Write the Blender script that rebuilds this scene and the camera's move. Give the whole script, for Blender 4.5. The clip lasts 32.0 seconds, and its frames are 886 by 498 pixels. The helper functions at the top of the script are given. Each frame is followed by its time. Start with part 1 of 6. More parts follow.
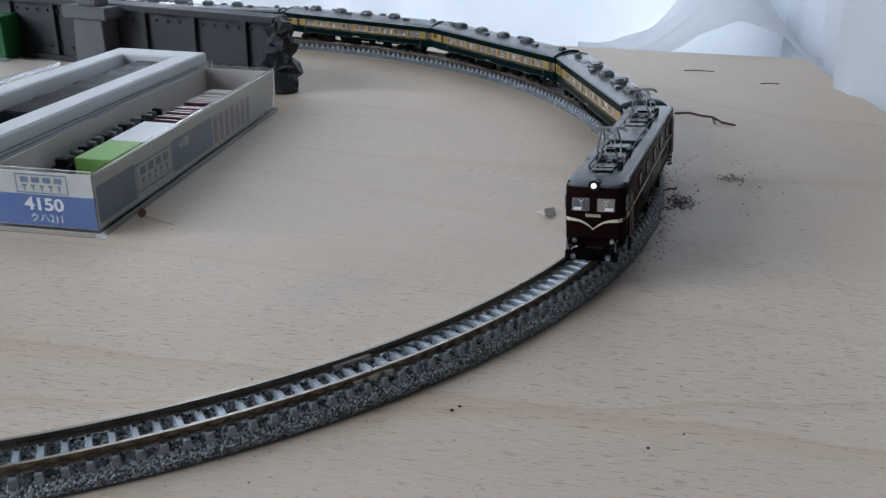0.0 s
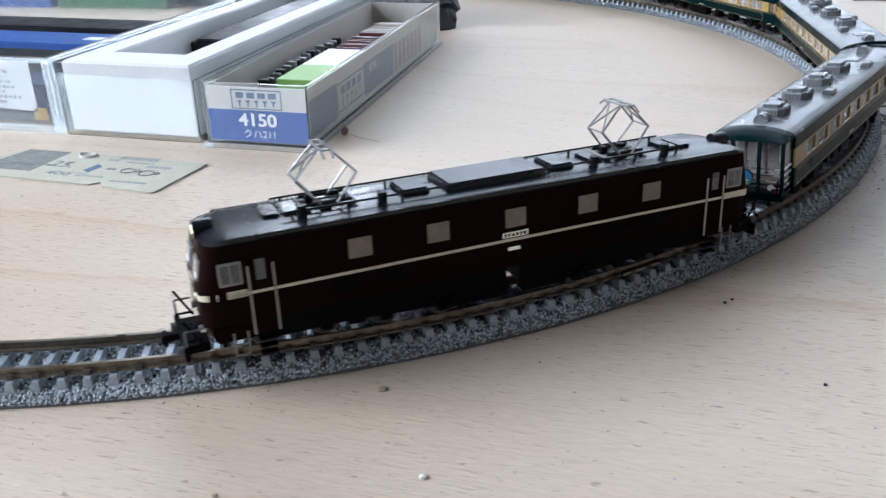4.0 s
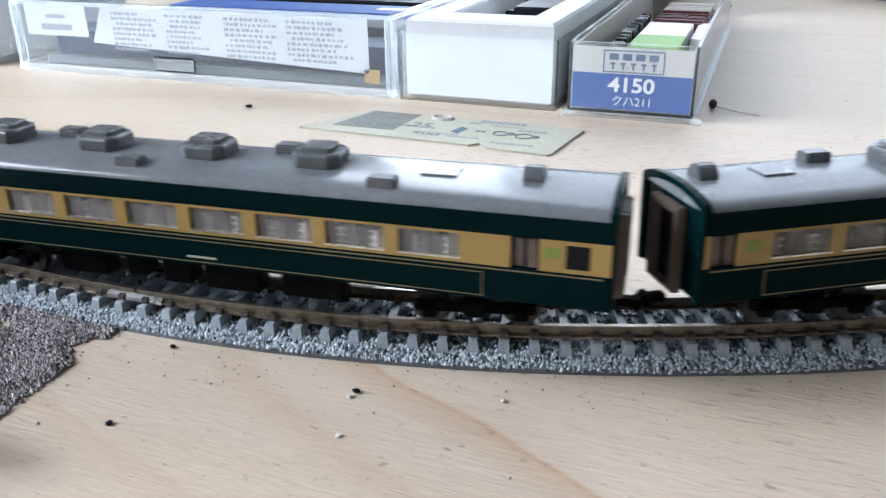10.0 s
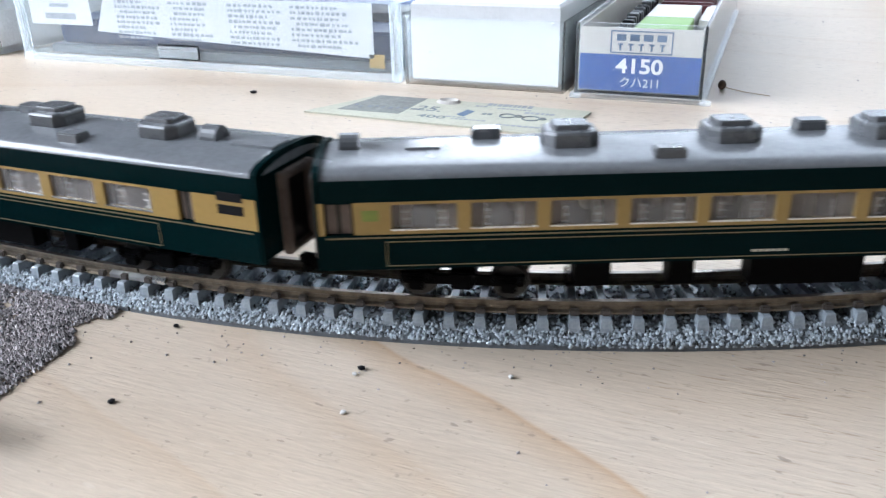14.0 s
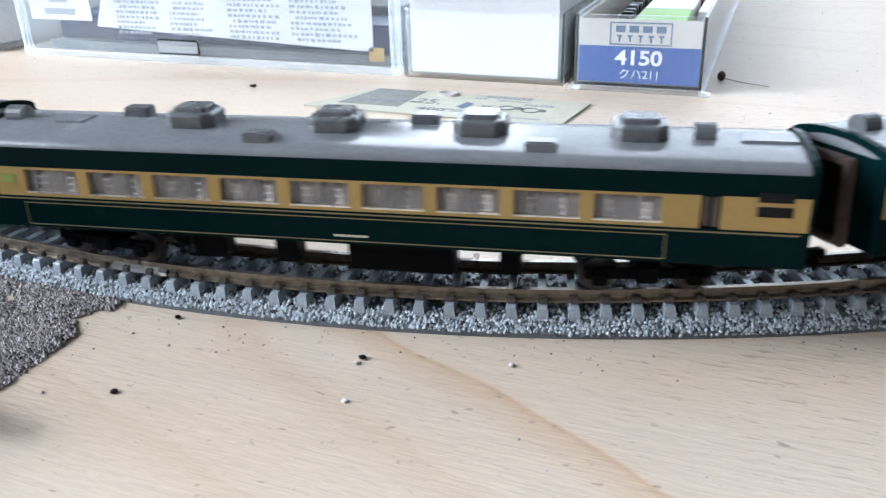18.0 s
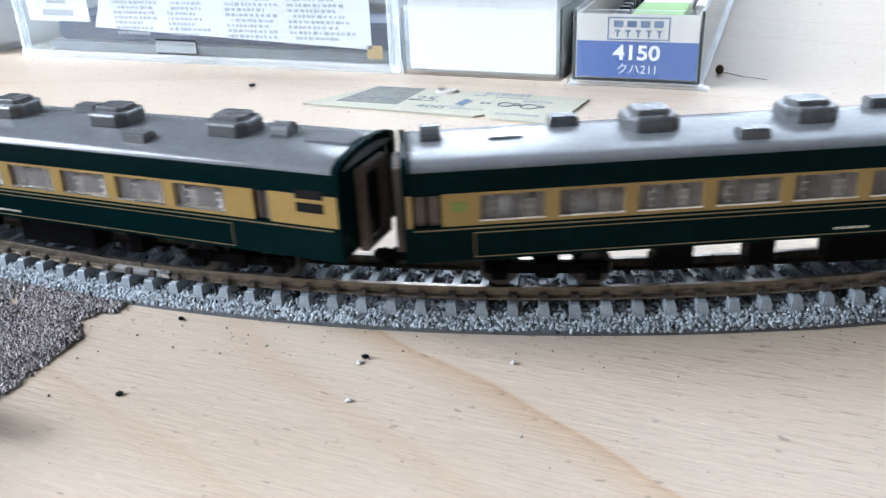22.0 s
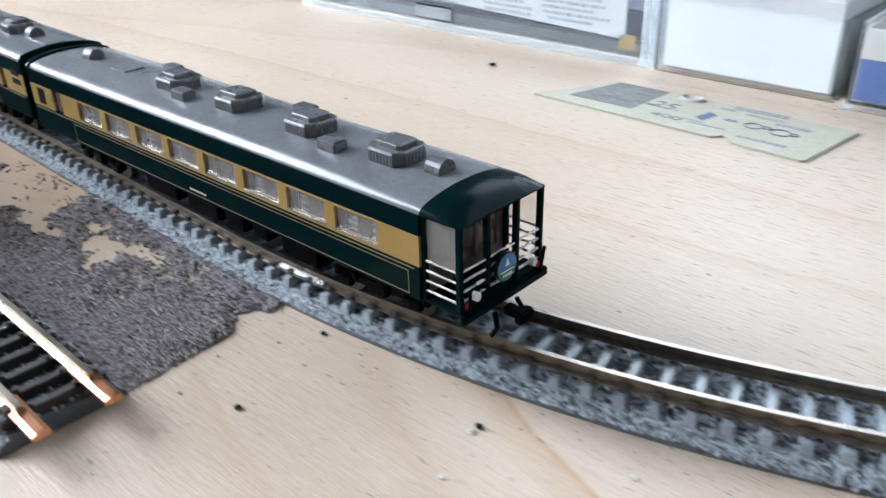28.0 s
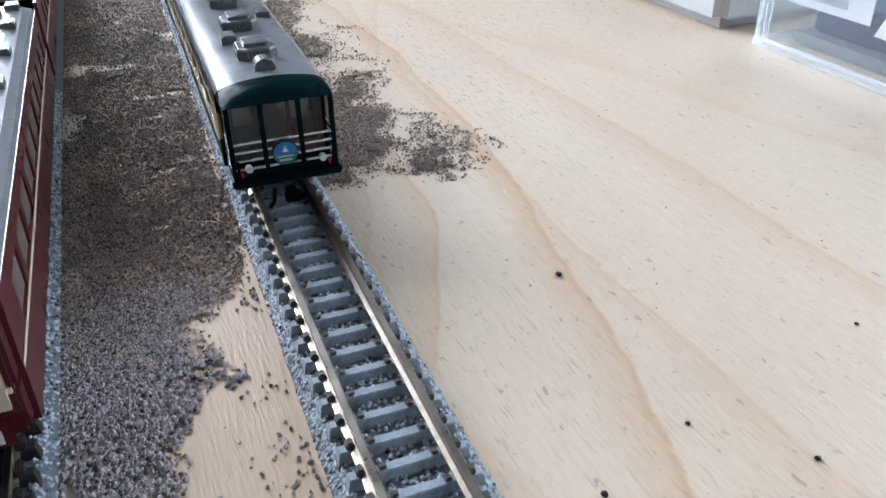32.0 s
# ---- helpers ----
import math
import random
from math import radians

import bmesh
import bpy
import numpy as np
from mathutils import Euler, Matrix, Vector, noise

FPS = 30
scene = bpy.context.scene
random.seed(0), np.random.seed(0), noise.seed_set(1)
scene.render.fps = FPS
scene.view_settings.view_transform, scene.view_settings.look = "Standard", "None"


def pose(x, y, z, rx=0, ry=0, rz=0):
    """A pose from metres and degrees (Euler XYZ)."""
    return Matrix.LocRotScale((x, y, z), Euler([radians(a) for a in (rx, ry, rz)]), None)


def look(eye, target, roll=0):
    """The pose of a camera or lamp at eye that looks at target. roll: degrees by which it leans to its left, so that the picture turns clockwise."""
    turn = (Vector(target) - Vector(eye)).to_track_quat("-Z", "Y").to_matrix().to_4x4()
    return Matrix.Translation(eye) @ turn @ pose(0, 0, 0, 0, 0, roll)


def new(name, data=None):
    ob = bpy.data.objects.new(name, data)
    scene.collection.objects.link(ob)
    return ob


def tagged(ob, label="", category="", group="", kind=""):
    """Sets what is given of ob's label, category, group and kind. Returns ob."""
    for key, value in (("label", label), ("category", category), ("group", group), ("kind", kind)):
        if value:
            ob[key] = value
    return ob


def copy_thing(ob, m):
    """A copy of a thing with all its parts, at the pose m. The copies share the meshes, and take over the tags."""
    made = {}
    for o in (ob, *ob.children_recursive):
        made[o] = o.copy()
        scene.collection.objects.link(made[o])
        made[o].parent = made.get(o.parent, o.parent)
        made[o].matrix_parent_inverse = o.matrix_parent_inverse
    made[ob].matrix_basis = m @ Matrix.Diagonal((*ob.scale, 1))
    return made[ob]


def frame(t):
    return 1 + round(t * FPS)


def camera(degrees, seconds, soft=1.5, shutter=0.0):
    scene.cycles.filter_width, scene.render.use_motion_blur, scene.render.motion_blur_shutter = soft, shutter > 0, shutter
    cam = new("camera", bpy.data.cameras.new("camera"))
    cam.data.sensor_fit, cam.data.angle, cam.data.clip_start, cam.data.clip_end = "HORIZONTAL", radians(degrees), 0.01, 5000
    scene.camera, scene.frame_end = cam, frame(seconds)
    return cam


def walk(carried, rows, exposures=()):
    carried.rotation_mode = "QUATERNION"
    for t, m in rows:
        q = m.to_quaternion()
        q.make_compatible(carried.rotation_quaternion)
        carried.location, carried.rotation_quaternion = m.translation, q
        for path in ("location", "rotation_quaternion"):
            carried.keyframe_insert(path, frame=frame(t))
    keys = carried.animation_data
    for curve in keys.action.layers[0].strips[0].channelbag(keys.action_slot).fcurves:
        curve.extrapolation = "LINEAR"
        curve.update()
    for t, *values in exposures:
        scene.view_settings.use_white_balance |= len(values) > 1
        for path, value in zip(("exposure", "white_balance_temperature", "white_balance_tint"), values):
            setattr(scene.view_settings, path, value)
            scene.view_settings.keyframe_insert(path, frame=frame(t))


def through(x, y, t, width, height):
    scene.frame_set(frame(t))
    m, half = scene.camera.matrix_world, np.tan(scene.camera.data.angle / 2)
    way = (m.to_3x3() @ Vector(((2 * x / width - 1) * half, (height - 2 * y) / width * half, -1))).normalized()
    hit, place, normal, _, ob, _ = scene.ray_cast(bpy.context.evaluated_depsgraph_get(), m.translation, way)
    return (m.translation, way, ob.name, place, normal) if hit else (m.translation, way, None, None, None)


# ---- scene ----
cam = camera(56.34, 32.0, soft=1.35, shutter=0.5)
PATH = [
    (0, (0.1537, -0.2420, 0.1123), (0.1297, -0.0594, 0.0343), 1.87),
    (0.5, (0.1492, -0.2463, 0.1118), (0.1239, -0.0640, 0.0336), 1.52),
    (1, (0.1431, -0.2478, 0.1084), (0.1134, -0.0669, 0.0285), 0.95),
    (1.5, (0.1396, -0.2470, 0.1044), (0.1077, -0.0668, 0.0238), 0.40),
    (2, (0.1329, -0.2501, 0.0991), (0.0986, -0.0723, 0.0142), 0.11),
    (2.5, (0.1278, -0.2511, 0.0970), (0.0911, -0.0737, 0.0124), -0.09),
    (4.5, (0.1105, -0.2548, 0.0913), (0.0623, -0.0807, 0.0054), -1.09),
    (5, (0.1074, -0.2568, 0.0899), (0.0566, -0.0844, 0.0021), -1.15),
    (5.5, (0.1044, -0.2561, 0.0862), (0.0530, -0.0841, -0.0019), -0.92),
    (6, (0.1040, -0.2536, 0.0838), (0.0520, -0.0822, -0.0052), -1.09),
    (6.5, (0.0945, -0.2575, 0.0857), (0.0407, -0.0871, -0.0041), -1.07),
    (7, (0.0752, -0.2607, 0.0845), (0.0183, -0.0976, -0.0164), -0.99),
    (7.5, (0.0618, -0.2632, 0.0906), (0.0025, -0.1001, -0.0087), -0.15),
    (8, (0.0529, -0.2598, 0.0930), (-0.0099, -0.0981, -0.0066), -0.74),
    (8.5, (0.0360, -0.2556, 0.0776), (-0.0284, -0.0889, -0.0123), -0.67),
    (9, (0.0228, -0.2591, 0.0735), (-0.0429, -0.0893, -0.0093), -1.03),
    (9.5, (0.0214, -0.2593, 0.0703), (-0.0453, -0.0884, -0.0092), -0.83),
    (10, (0.0206, -0.2574, 0.0689), (-0.0467, -0.0870, -0.0114), -0.78),
    (10.5, (0.0206, -0.2577, 0.0685), (-0.0469, -0.0874, -0.0117), -0.87),
    (11, (0.0208, -0.2568, 0.0675), (-0.0466, -0.0866, -0.0131), -1.02),
    (11.5, (0.0210, -0.2579, 0.0672), (-0.0468, -0.0876, -0.0129), -1.15),
    (12, (0.0209, -0.2571, 0.0667), (-0.0470, -0.0870, -0.0135), -1.23),
    (12.5, (0.0209, -0.2573, 0.0665), (-0.0471, -0.0872, -0.0137), -1.15),
    (13, (0.0208, -0.2564, 0.0661), (-0.0474, -0.0866, -0.0145), -1.25),
    (13.5, (0.0209, -0.2567, 0.0658), (-0.0476, -0.0872, -0.0152), -1.34),
    (14, (0.0206, -0.2565, 0.0654), (-0.0483, -0.0875, -0.0162), -1.50),
    (14.5, (0.0208, -0.2573, 0.0654), (-0.0483, -0.0882, -0.0160), -1.56),
    (15, (0.0209, -0.2575, 0.0653), (-0.0476, -0.0883, -0.0165), -1.67),
    (15.5, (0.0210, -0.2573, 0.0653), (-0.0472, -0.0883, -0.0170), -1.69),
    (17.5, (0.0209, -0.2578, 0.0650), (-0.0477, -0.0891, -0.0178), -1.81),
    (18, (0.0210, -0.2572, 0.0648), (-0.0480, -0.0886, -0.0179), -1.85),
    (18.5, (0.0209, -0.2564, 0.0643), (-0.0480, -0.0881, -0.0191), -1.90),
    (19, (0.0214, -0.2579, 0.0643), (-0.0479, -0.0896, -0.0185), -2.05),
    (19.5, (0.0212, -0.2580, 0.0643), (-0.0482, -0.0902, -0.0196), -1.91),
    (20, (0.0210, -0.2576, 0.0644), (-0.0487, -0.0904, -0.0203), -2.12),
    (20.5, (0.0213, -0.2580, 0.0645), (-0.0489, -0.0905, -0.0194), -2.15),
    (21, (0.0214, -0.2580, 0.0645), (-0.0486, -0.0905, -0.0195), -2.32),
    (21.5, (0.0217, -0.2579, 0.0653), (-0.0475, -0.0903, -0.0190), -2.50),
    (22, (0.0211, -0.2576, 0.0657), (-0.0478, -0.0896, -0.0181), -2.57),
    (22.5, (0.0211, -0.2572, 0.0657), (-0.0478, -0.0892, -0.0182), -2.80),
    (23, (0.0210, -0.2566, 0.0652), (-0.0475, -0.0888, -0.0194), -2.81),
    (23.5, (0.0212, -0.2567, 0.0654), (-0.0477, -0.0890, -0.0190), -2.83),
    (24, (0.0235, -0.2584, 0.0673), (-0.0456, -0.0903, -0.0162), -2.66),
    (24.5, (0.0425, -0.2494, 0.0774), (-0.0439, -0.0918, -0.0102), -2.27),
    (25, (0.0527, -0.2506, 0.0797), (-0.0410, -0.0945, -0.0030), -2.50),
    (25.5, (0.0536, -0.2447, 0.0769), (-0.0499, -0.0940, -0.0042), -2.75),
    (26, (0.0464, -0.2393, 0.0706), (-0.0610, -0.0935, -0.0143), -2.04),
    (26.5, (0.0484, -0.2365, 0.0686), (-0.0615, -0.0945, -0.0194), -1.68),
    (28.5, (-0.0019, -0.2317, 0.0765), (-0.1319, -0.1128, -0.0181), -0.83),
    (29, (-0.0416, -0.2118, 0.0648), (-0.1819, -0.1084, -0.0334), -0.78),
    (29.5, (-0.0582, -0.1991, 0.0641), (-0.1955, -0.1034, -0.0453), -2.97),
    (30, (-0.0639, -0.1976, 0.0657), (-0.2085, -0.1059, -0.0377), -2.66),
    (30.5, (-0.0664, -0.1882, 0.0673), (-0.2210, -0.1159, -0.0369), -5.13),
    (31, (-0.0733, -0.1783, 0.0700), (-0.2288, -0.1094, -0.0353), -4.38),
    (31.5, (-0.0806, -0.1754, 0.0745), (-0.2381, -0.1105, -0.0303), -2.61),
    (32, (-0.0842, -0.1737, 0.0772), (-0.2432, -0.1090, -0.0254), -1.35),
]
EXPOSURES = [(0, -0.88, 5700, 10), (1, -0.88, 5690, 10), (2, -0.77, 5670, 10), (2.5, -0.72, 5670, 10), (4.5, 0.24, 5620, 10), (7, 0.23, 5600, 10), (9, 0.19, 5700, 10), (11, 0.20, 5700, 10), (15, 0.35, 5690, 10), (23.5, 0.40, 5670, 10), (26, 0.33, 5710, 10), (29, 0.17, 5740, 10), (30, 0.42, 5660, 10), (31, 0.28, 5600, 10), (32, -0.02, 5600, 10)]
walk(cam, [(t, look(e, g, r)) for t, e, g, r in PATH], EXPOSURES)

# ---- light: an overcast day through a west and a north window ----
world = bpy.data.worlds.new("world")
scene.world = world
world.use_nodes = True
wn = world.node_tree
sky = wn.nodes.new("ShaderNodeTexSky")
sky.sky_type, sky.sun_disc = "NISHITA", False
sky.sun_elevation, sky.sun_rotation = radians(40), radians(285)
wn.nodes["Background"].inputs["Strength"].default_value = 0.12
wn.links.new(sky.outputs[0], wn.nodes["Background"].inputs["Color"])


def window_light(name, eye, target, w, h, watts, col):
    lamp = bpy.data.lights.new(name, "AREA")
    lamp.shape, lamp.size, lamp.size_y, lamp.energy, lamp.color = "RECTANGLE", w, h, watts, col
    ob = new(name, lamp)
    ob.matrix_world = look(eye, target)
    return ob


window_light("window_light_west", (-1.62, -0.80, 0.93), (0.0, -0.40, 0.20), 1.3, 1.15, 66, (0.97, 0.985, 1.0))
window_light("window_light_north", (0.10, 1.06, 0.70), (-0.05, 0.0, 0.30), 1.8, 1.15, 43, (0.93, 0.97, 1.0))

# ---- plan, in metres ----
CX, CY, RC = -0.0860, 0.1271, 0.2800   # centre and radius of the curve of track
A_END, A_TOP = radians(92), radians(90)
ZR = 0.0062                            # top of the rails over the board
PITCH = 0.00465                        # from sleeper to sleeper
HALF_BED = 0.00925


def track(s):
    """Place and heading on the track's centre line, s metres on from the curve's rightmost point."""
    if s > RC * A_END:
        a, d = A_END, s - RC * A_END
    elif s < -RC * A_TOP:
        a, d = -A_TOP, s + RC * A_TOP
    else:
        a, d = s / RC, 0.0
    hx, hy = -math.sin(a), -math.cos(a)
    return CX + RC * math.cos(a) + d * hx, CY - RC * math.sin(a) + d * hy, math.atan2(hy, hx)


def cant(s):
    """Tilt (radians, outer rail up) and lift (millimetres) of the superelevated curve."""
    k = min(1.0, max(0.0, (0.37 - s) / 0.22), max(0.0, (s + 0.46) / 0.12))
    return radians(6.3) * k, 0.8 * k


def level(s):
    return 0.0, 0.0


def tilt(o, z, lean):
    """A point of the track's cross-section, leaned over about the inner rail; what lies on the board stays."""
    a, lift = lean
    if z <= 0.05:
        return o, z
    return o - z * math.sin(a), z + lift + (o + 4.5) * math.sin(a)


def siding(s):
    """The straight siding in front, s metres on from its open end."""
    a = radians(178.6)
    return -0.0745 + s * math.cos(a), -0.2024 + s * math.sin(a), a


# ---- materials ----
def nodes_of(name):
    m = bpy.data.materials.new(name)
    m.use_nodes = True
    nt = m.node_tree
    return m, nt, nt.nodes["Principled BSDF"]


def tex(nt, kind, scale, detail=4.0, rough=0.55, stretch=None, coord="Object"):
    tc = nt.nodes.new("ShaderNodeTexCoord")
    mp = nt.nodes.new("ShaderNodeMapping")
    nt.links.new(tc.outputs[coord], mp.inputs["Vector"])
    if stretch:
        mp.inputs["Scale"].default_value = stretch
    n = nt.nodes.new(kind)
    n.inputs["Scale"].default_value = scale
    if kind == "ShaderNodeTexNoise":
        n.inputs["Detail"].default_value, n.inputs["Roughness"].default_value = detail, rough
    nt.links.new(mp.outputs[0], n.inputs["Vector"])
    return n


def ramp(nt, src, stops):
    r = nt.nodes.new("ShaderNodeValToRGB")
    e = r.color_ramp.elements
    while len(e) < len(stops):
        e.new(0.5)
    for el, (p, c) in zip(e, stops):
        el.position = p
        el.color = (c, c, c, 1) if isinstance(c, (int, float)) else (*c, 1)
    nt.links.new(src, r.inputs[0])
    return r.outputs[0]


def mix(nt, fac, a, b, mode="MIX"):
    n = nt.nodes.new("ShaderNodeMix")
    n.data_type, n.blend_type = "RGBA", mode
    for sock, v in ((n.inputs[0], fac), (n.inputs[6], a), (n.inputs[7], b)):
        if isinstance(v, bpy.types.NodeSocket):
            nt.links.new(v, sock)
        elif isinstance(v, (int, float)):
            sock.default_value = v if sock == n.inputs[0] else (v, v, v, 1)
        else:
            sock.default_value = (*v, 1)
    return n.outputs[2]


def bump(nt, b, height, strength, dist):
    n = nt.nodes.new("ShaderNodeBump")
    n.inputs["Strength"].default_value, n.inputs["Distance"].default_value = strength, dist
    nt.links.new(height, n.inputs["Height"])
    nt.links.new(n.outputs[0], b.inputs["Normal"])


def surface(name, col, rough=0.5, metal=0.0, grain=900, vary=0.25, stain=120, relief=0.0, coat=0.0, random=0.0, gloss=0.5, ior=1.5):
    """A paint, plastic, card or metal: colour that varies at two scales, uneven gloss, fine relief."""
    m, nt, b = nodes_of(name)
    fine, broad = tex(nt, "ShaderNodeTexNoise", grain), tex(nt, "ShaderNodeTexNoise", stain, 3)
    c = mix(nt, 1.0, col, ramp(nt, fine.outputs[0], [(0.3, 1 - vary), (0.7, 1 + 0.0)]), "MULTIPLY")
    c = mix(nt, 1.0, c, ramp(nt, broad.outputs[0], [(0.3, 1 - vary * 0.7), (0.65, 1.0)]), "MULTIPLY")
    if random:
        info = nt.nodes.new("ShaderNodeObjectInfo")
        c = mix(nt, 1.0, c, ramp(nt, info.outputs["Random"], [(0, 1 - random), (1, 1.0)]), "MULTIPLY")
    nt.links.new(c, b.inputs["Base Color"])
    nt.links.new(ramp(nt, broad.outputs[0], [(0.25, max(0.02, rough - 0.1)), (0.75, min(1, rough + 0.1))]), b.inputs["Roughness"])
    b.inputs["Metallic"].default_value = metal
    b.inputs["Coat Weight"].default_value = coat
    b.inputs["Specular IOR Level"].default_value = gloss
    b.inputs["IOR"].default_value = ior
    if relief:
        bump(nt, b, fine.outputs[0], 0.5, relief)
    return m


def clear(name, tint=(0.93, 0.96, 0.96), rough=0.04, through=0.9):
    """Clear moulded plastic or glazing: real glass, with a little of its own haze."""
    m, nt, b = nodes_of(name)
    b.inputs["Base Color"].default_value = (*tint, 1)
    b.inputs["Transmission Weight"].default_value = through
    b.inputs["IOR"].default_value = 1.25
    n = tex(nt, "ShaderNodeTexNoise", 260, 5)
    nt.links.new(ramp(nt, n.outputs[0], [(0.35, rough), (0.8, rough + 0.16)]), b.inputs["Roughness"])
    return m


# heartwood streaks of the plywood: y = k0 + k1 x + k2 x x, width, strength
STREAKS = ((-0.3644, -2.016, -4.151, 0.012, 0.6), (-0.1721, -0.483, -0.747, 0.014, 0.75), (-0.0645, -0.02, -0.10, 0.020, 0.45), (-0.094, 0.10, 0.30, 0.012, 0.4), (-0.205, -0.30, 0.1, 0.012, 0.35), (0.10, -0.25, -0.3, 0.016, 0.3))


def plywood():
    m, nt, b = nodes_of("plywood")
    broad = tex(nt, "ShaderNodeTexNoise", 5, 4, 0.5, (1, 4, 1))
    grain = tex(nt, "ShaderNodeTexNoise", 45, 6, 0.6, (1, 14, 1))
    pores = tex(nt, "ShaderNodeTexNoise", 190, 2, 0.5, (1, 9, 1))
    zone = tex(nt, "ShaderNodeTexNoise", 7, 2)
    dust = tex(nt, "ShaderNodeTexNoise", 420, 3, 0.6)
    swirl = tex(nt, "ShaderNodeTexNoise", 3.2, 2, 0.4, (0.45, 1.6, 1))
    c = mix(nt, ramp(nt, broad.outputs[0], [(0.3, 0.0), (0.7, 1.0)]), (0.515, 0.41, 0.30), (0.575, 0.485, 0.38))
    c = mix(nt, ramp(nt, grain.outputs[0], [(0.46, 0.0), (0.72, 0.42)]), c, (0.465, 0.38, 0.29))
    # orange-brown streaks of heartwood that wander through the veneer
    c = mix(nt, ramp(nt, swirl.outputs[0], [(0.495, 0.0), (0.508, 0.28), (0.512, 0.0)]), c, (0.43, 0.29, 0.17))
    tc = nt.nodes.new("ShaderNodeTexCoord")
    sep = nt.nodes.new("ShaderNodeSeparateXYZ")
    nt.links.new(tc.outputs["Object"], sep.inputs[0])

    def calc(op, a, b):
        n = nt.nodes.new("ShaderNodeMath")
        n.operation = op
        for sock, v in zip(n.inputs, (a, b)):
            if isinstance(v, (int, float)):
                sock.default_value = v
            else:
                nt.links.new(v, sock)
        return n.outputs[0]
    wander = tex(nt, "ShaderNodeTexNoise", 24, 3, 0.6, (1, 0.3, 1))
    for k0, k1, k2, w, strength in STREAKS:
        # each streak is a shallow bow across the sheet, sharp on one side
        line = calc("ADD", calc("MULTIPLY", calc("ADD", calc("MULTIPLY", sep.outputs[0], k2), k1), sep.outputs[0]), k0)
        d = calc("ADD", calc("SUBTRACT", sep.outputs[1], line), calc("MULTIPLY", calc("SUBTRACT", wander.outputs[0], 0.5), 0.008))
        f = ramp(nt, calc("ADD", calc("MULTIPLY", d, 1 / w), 0.5), [(0.0, 0.0), (0.42, 0.6 * strength), (0.5, strength), (0.56, 0.0)])
        c = mix(nt, mix(nt, 1.0, f, ramp(nt, swirl.outputs[0], [(0.3, 0.25), (0.55, 1.0)]), "MULTIPLY"), c, (0.42, 0.265, 0.14))
    speck = tex(nt, "ShaderNodeTexNoise", 300, 2, 0.5, (1, 2.3, 1))
    c = mix(nt, ramp(nt, speck.outputs[0], [(0.675, 0.0), (0.72, 0.65)]), c, (0.24, 0.185, 0.14))
    smear = tex(nt, "ShaderNodeTexNoise", 16, 5, 0.65)
    c = mix(nt, ramp(nt, smear.outputs[0], [(0.56, 0.0), (0.74, 0.30)]), c, (0.36, 0.33, 0.30))
    pore = mix(nt, 1.0, ramp(nt, pores.outputs[0], [(0.60, 0.0), (0.68, 1.0)]), ramp(nt, zone.outputs[0], [(0.42, 0.05), (0.60, 0.75)]), "MULTIPLY")
    c = mix(nt, pore, c, (0.24, 0.155, 0.09))
    c = mix(nt, ramp(nt, dust.outputs[0], [(0.64, 0.0), (0.76, 0.5)]), c, (0.20, 0.15, 0.11))
    # raised fibres, and the dusty tan strip between the two lines
    fibre = tex(nt, "ShaderNodeTexNoise", 260, 4, 0.6, (1, 5, 1))
    c = mix(nt, 1.0, c, ramp(nt, fibre.outputs[0], [(0.3, 0.92), (0.55, 1.0), (0.72, 1.05)]), "MULTIPLY")
    scuff = tex(nt, "ShaderNodeTexNoise", 130, 3, 0.6, (1, 3, 1))
    c = mix(nt, ramp(nt, scuff.outputs[0], [(0.66, 0.0), (0.74, 0.3)]), c, (0.68, 0.61, 0.52))
    strip = mix(nt, 1.0, ramp(nt, calc("ADD", calc("MULTIPLY", sep.outputs[1], 20.0), 4.0), [(0.20, 0.0), (0.45, 1.0), (0.86, 1.0), (0.98, 0.0)]), ramp(nt, calc("ADD", calc("MULTIPLY", sep.outputs[0], 5.0), 1.5), [(0.0, 0.0), (0.2, 1.0), (0.80, 1.0), (1.0, 0.0)]), "MULTIPLY")
    strip = mix(nt, 1.0, strip, ramp(nt, smear.outputs[0], [(0.25, 0.5), (0.6, 0.9)]), "MULTIPLY")
    c = mix(nt, strip, c, (0.385, 0.262, 0.150))
    nt.links.new(c, b.inputs["Base Color"])
    nt.links.new(ramp(nt, broad.outputs[0], [(0.3, 0.42), (0.7, 0.55)]), b.inputs["Roughness"])
    b.inputs["Specular IOR Level"].default_value = 0.5
    bump(nt, b, mix(nt, 0.5, fibre.outputs[0], pores.outputs[0]), 0.35, 0.0006)
    return m


def gravel_tint(nt):
    """The tint of the gravel: darker and brown along the bridge end of the drift, paler and grey by the siding's end.
    """
    tc = nt.nodes.new("ShaderNodeTexCoord")
    sep = nt.nodes.new("ShaderNodeSeparateXYZ")
    nt.links.new(tc.outputs["Object"], sep.inputs[0])
    wave = tex(nt, "ShaderNodeTexNoise", 40, 4, 0.6)
    n = nt.nodes.new("ShaderNodeMath")
    n.operation = "MULTIPLY_ADD"
    nt.links.new(wave.outputs[0], n.inputs[0])
    n.inputs[1].default_value = 0.03
    nt.links.new(sep.outputs[0], n.inputs[2])
    far = nt.nodes.new("ShaderNodeMapRange")
    nt.links.new(n.outputs[0], far.inputs[0])
    for i, v in enumerate((-0.200, -0.180, 0.0, 1.0)):
        far.inputs[i + 1].default_value = v
    return ramp(nt, far.outputs[0], [(0.0, (0.72, 0.62, 0.52)), (1.0, (1.12, 1.16, 1.24))])


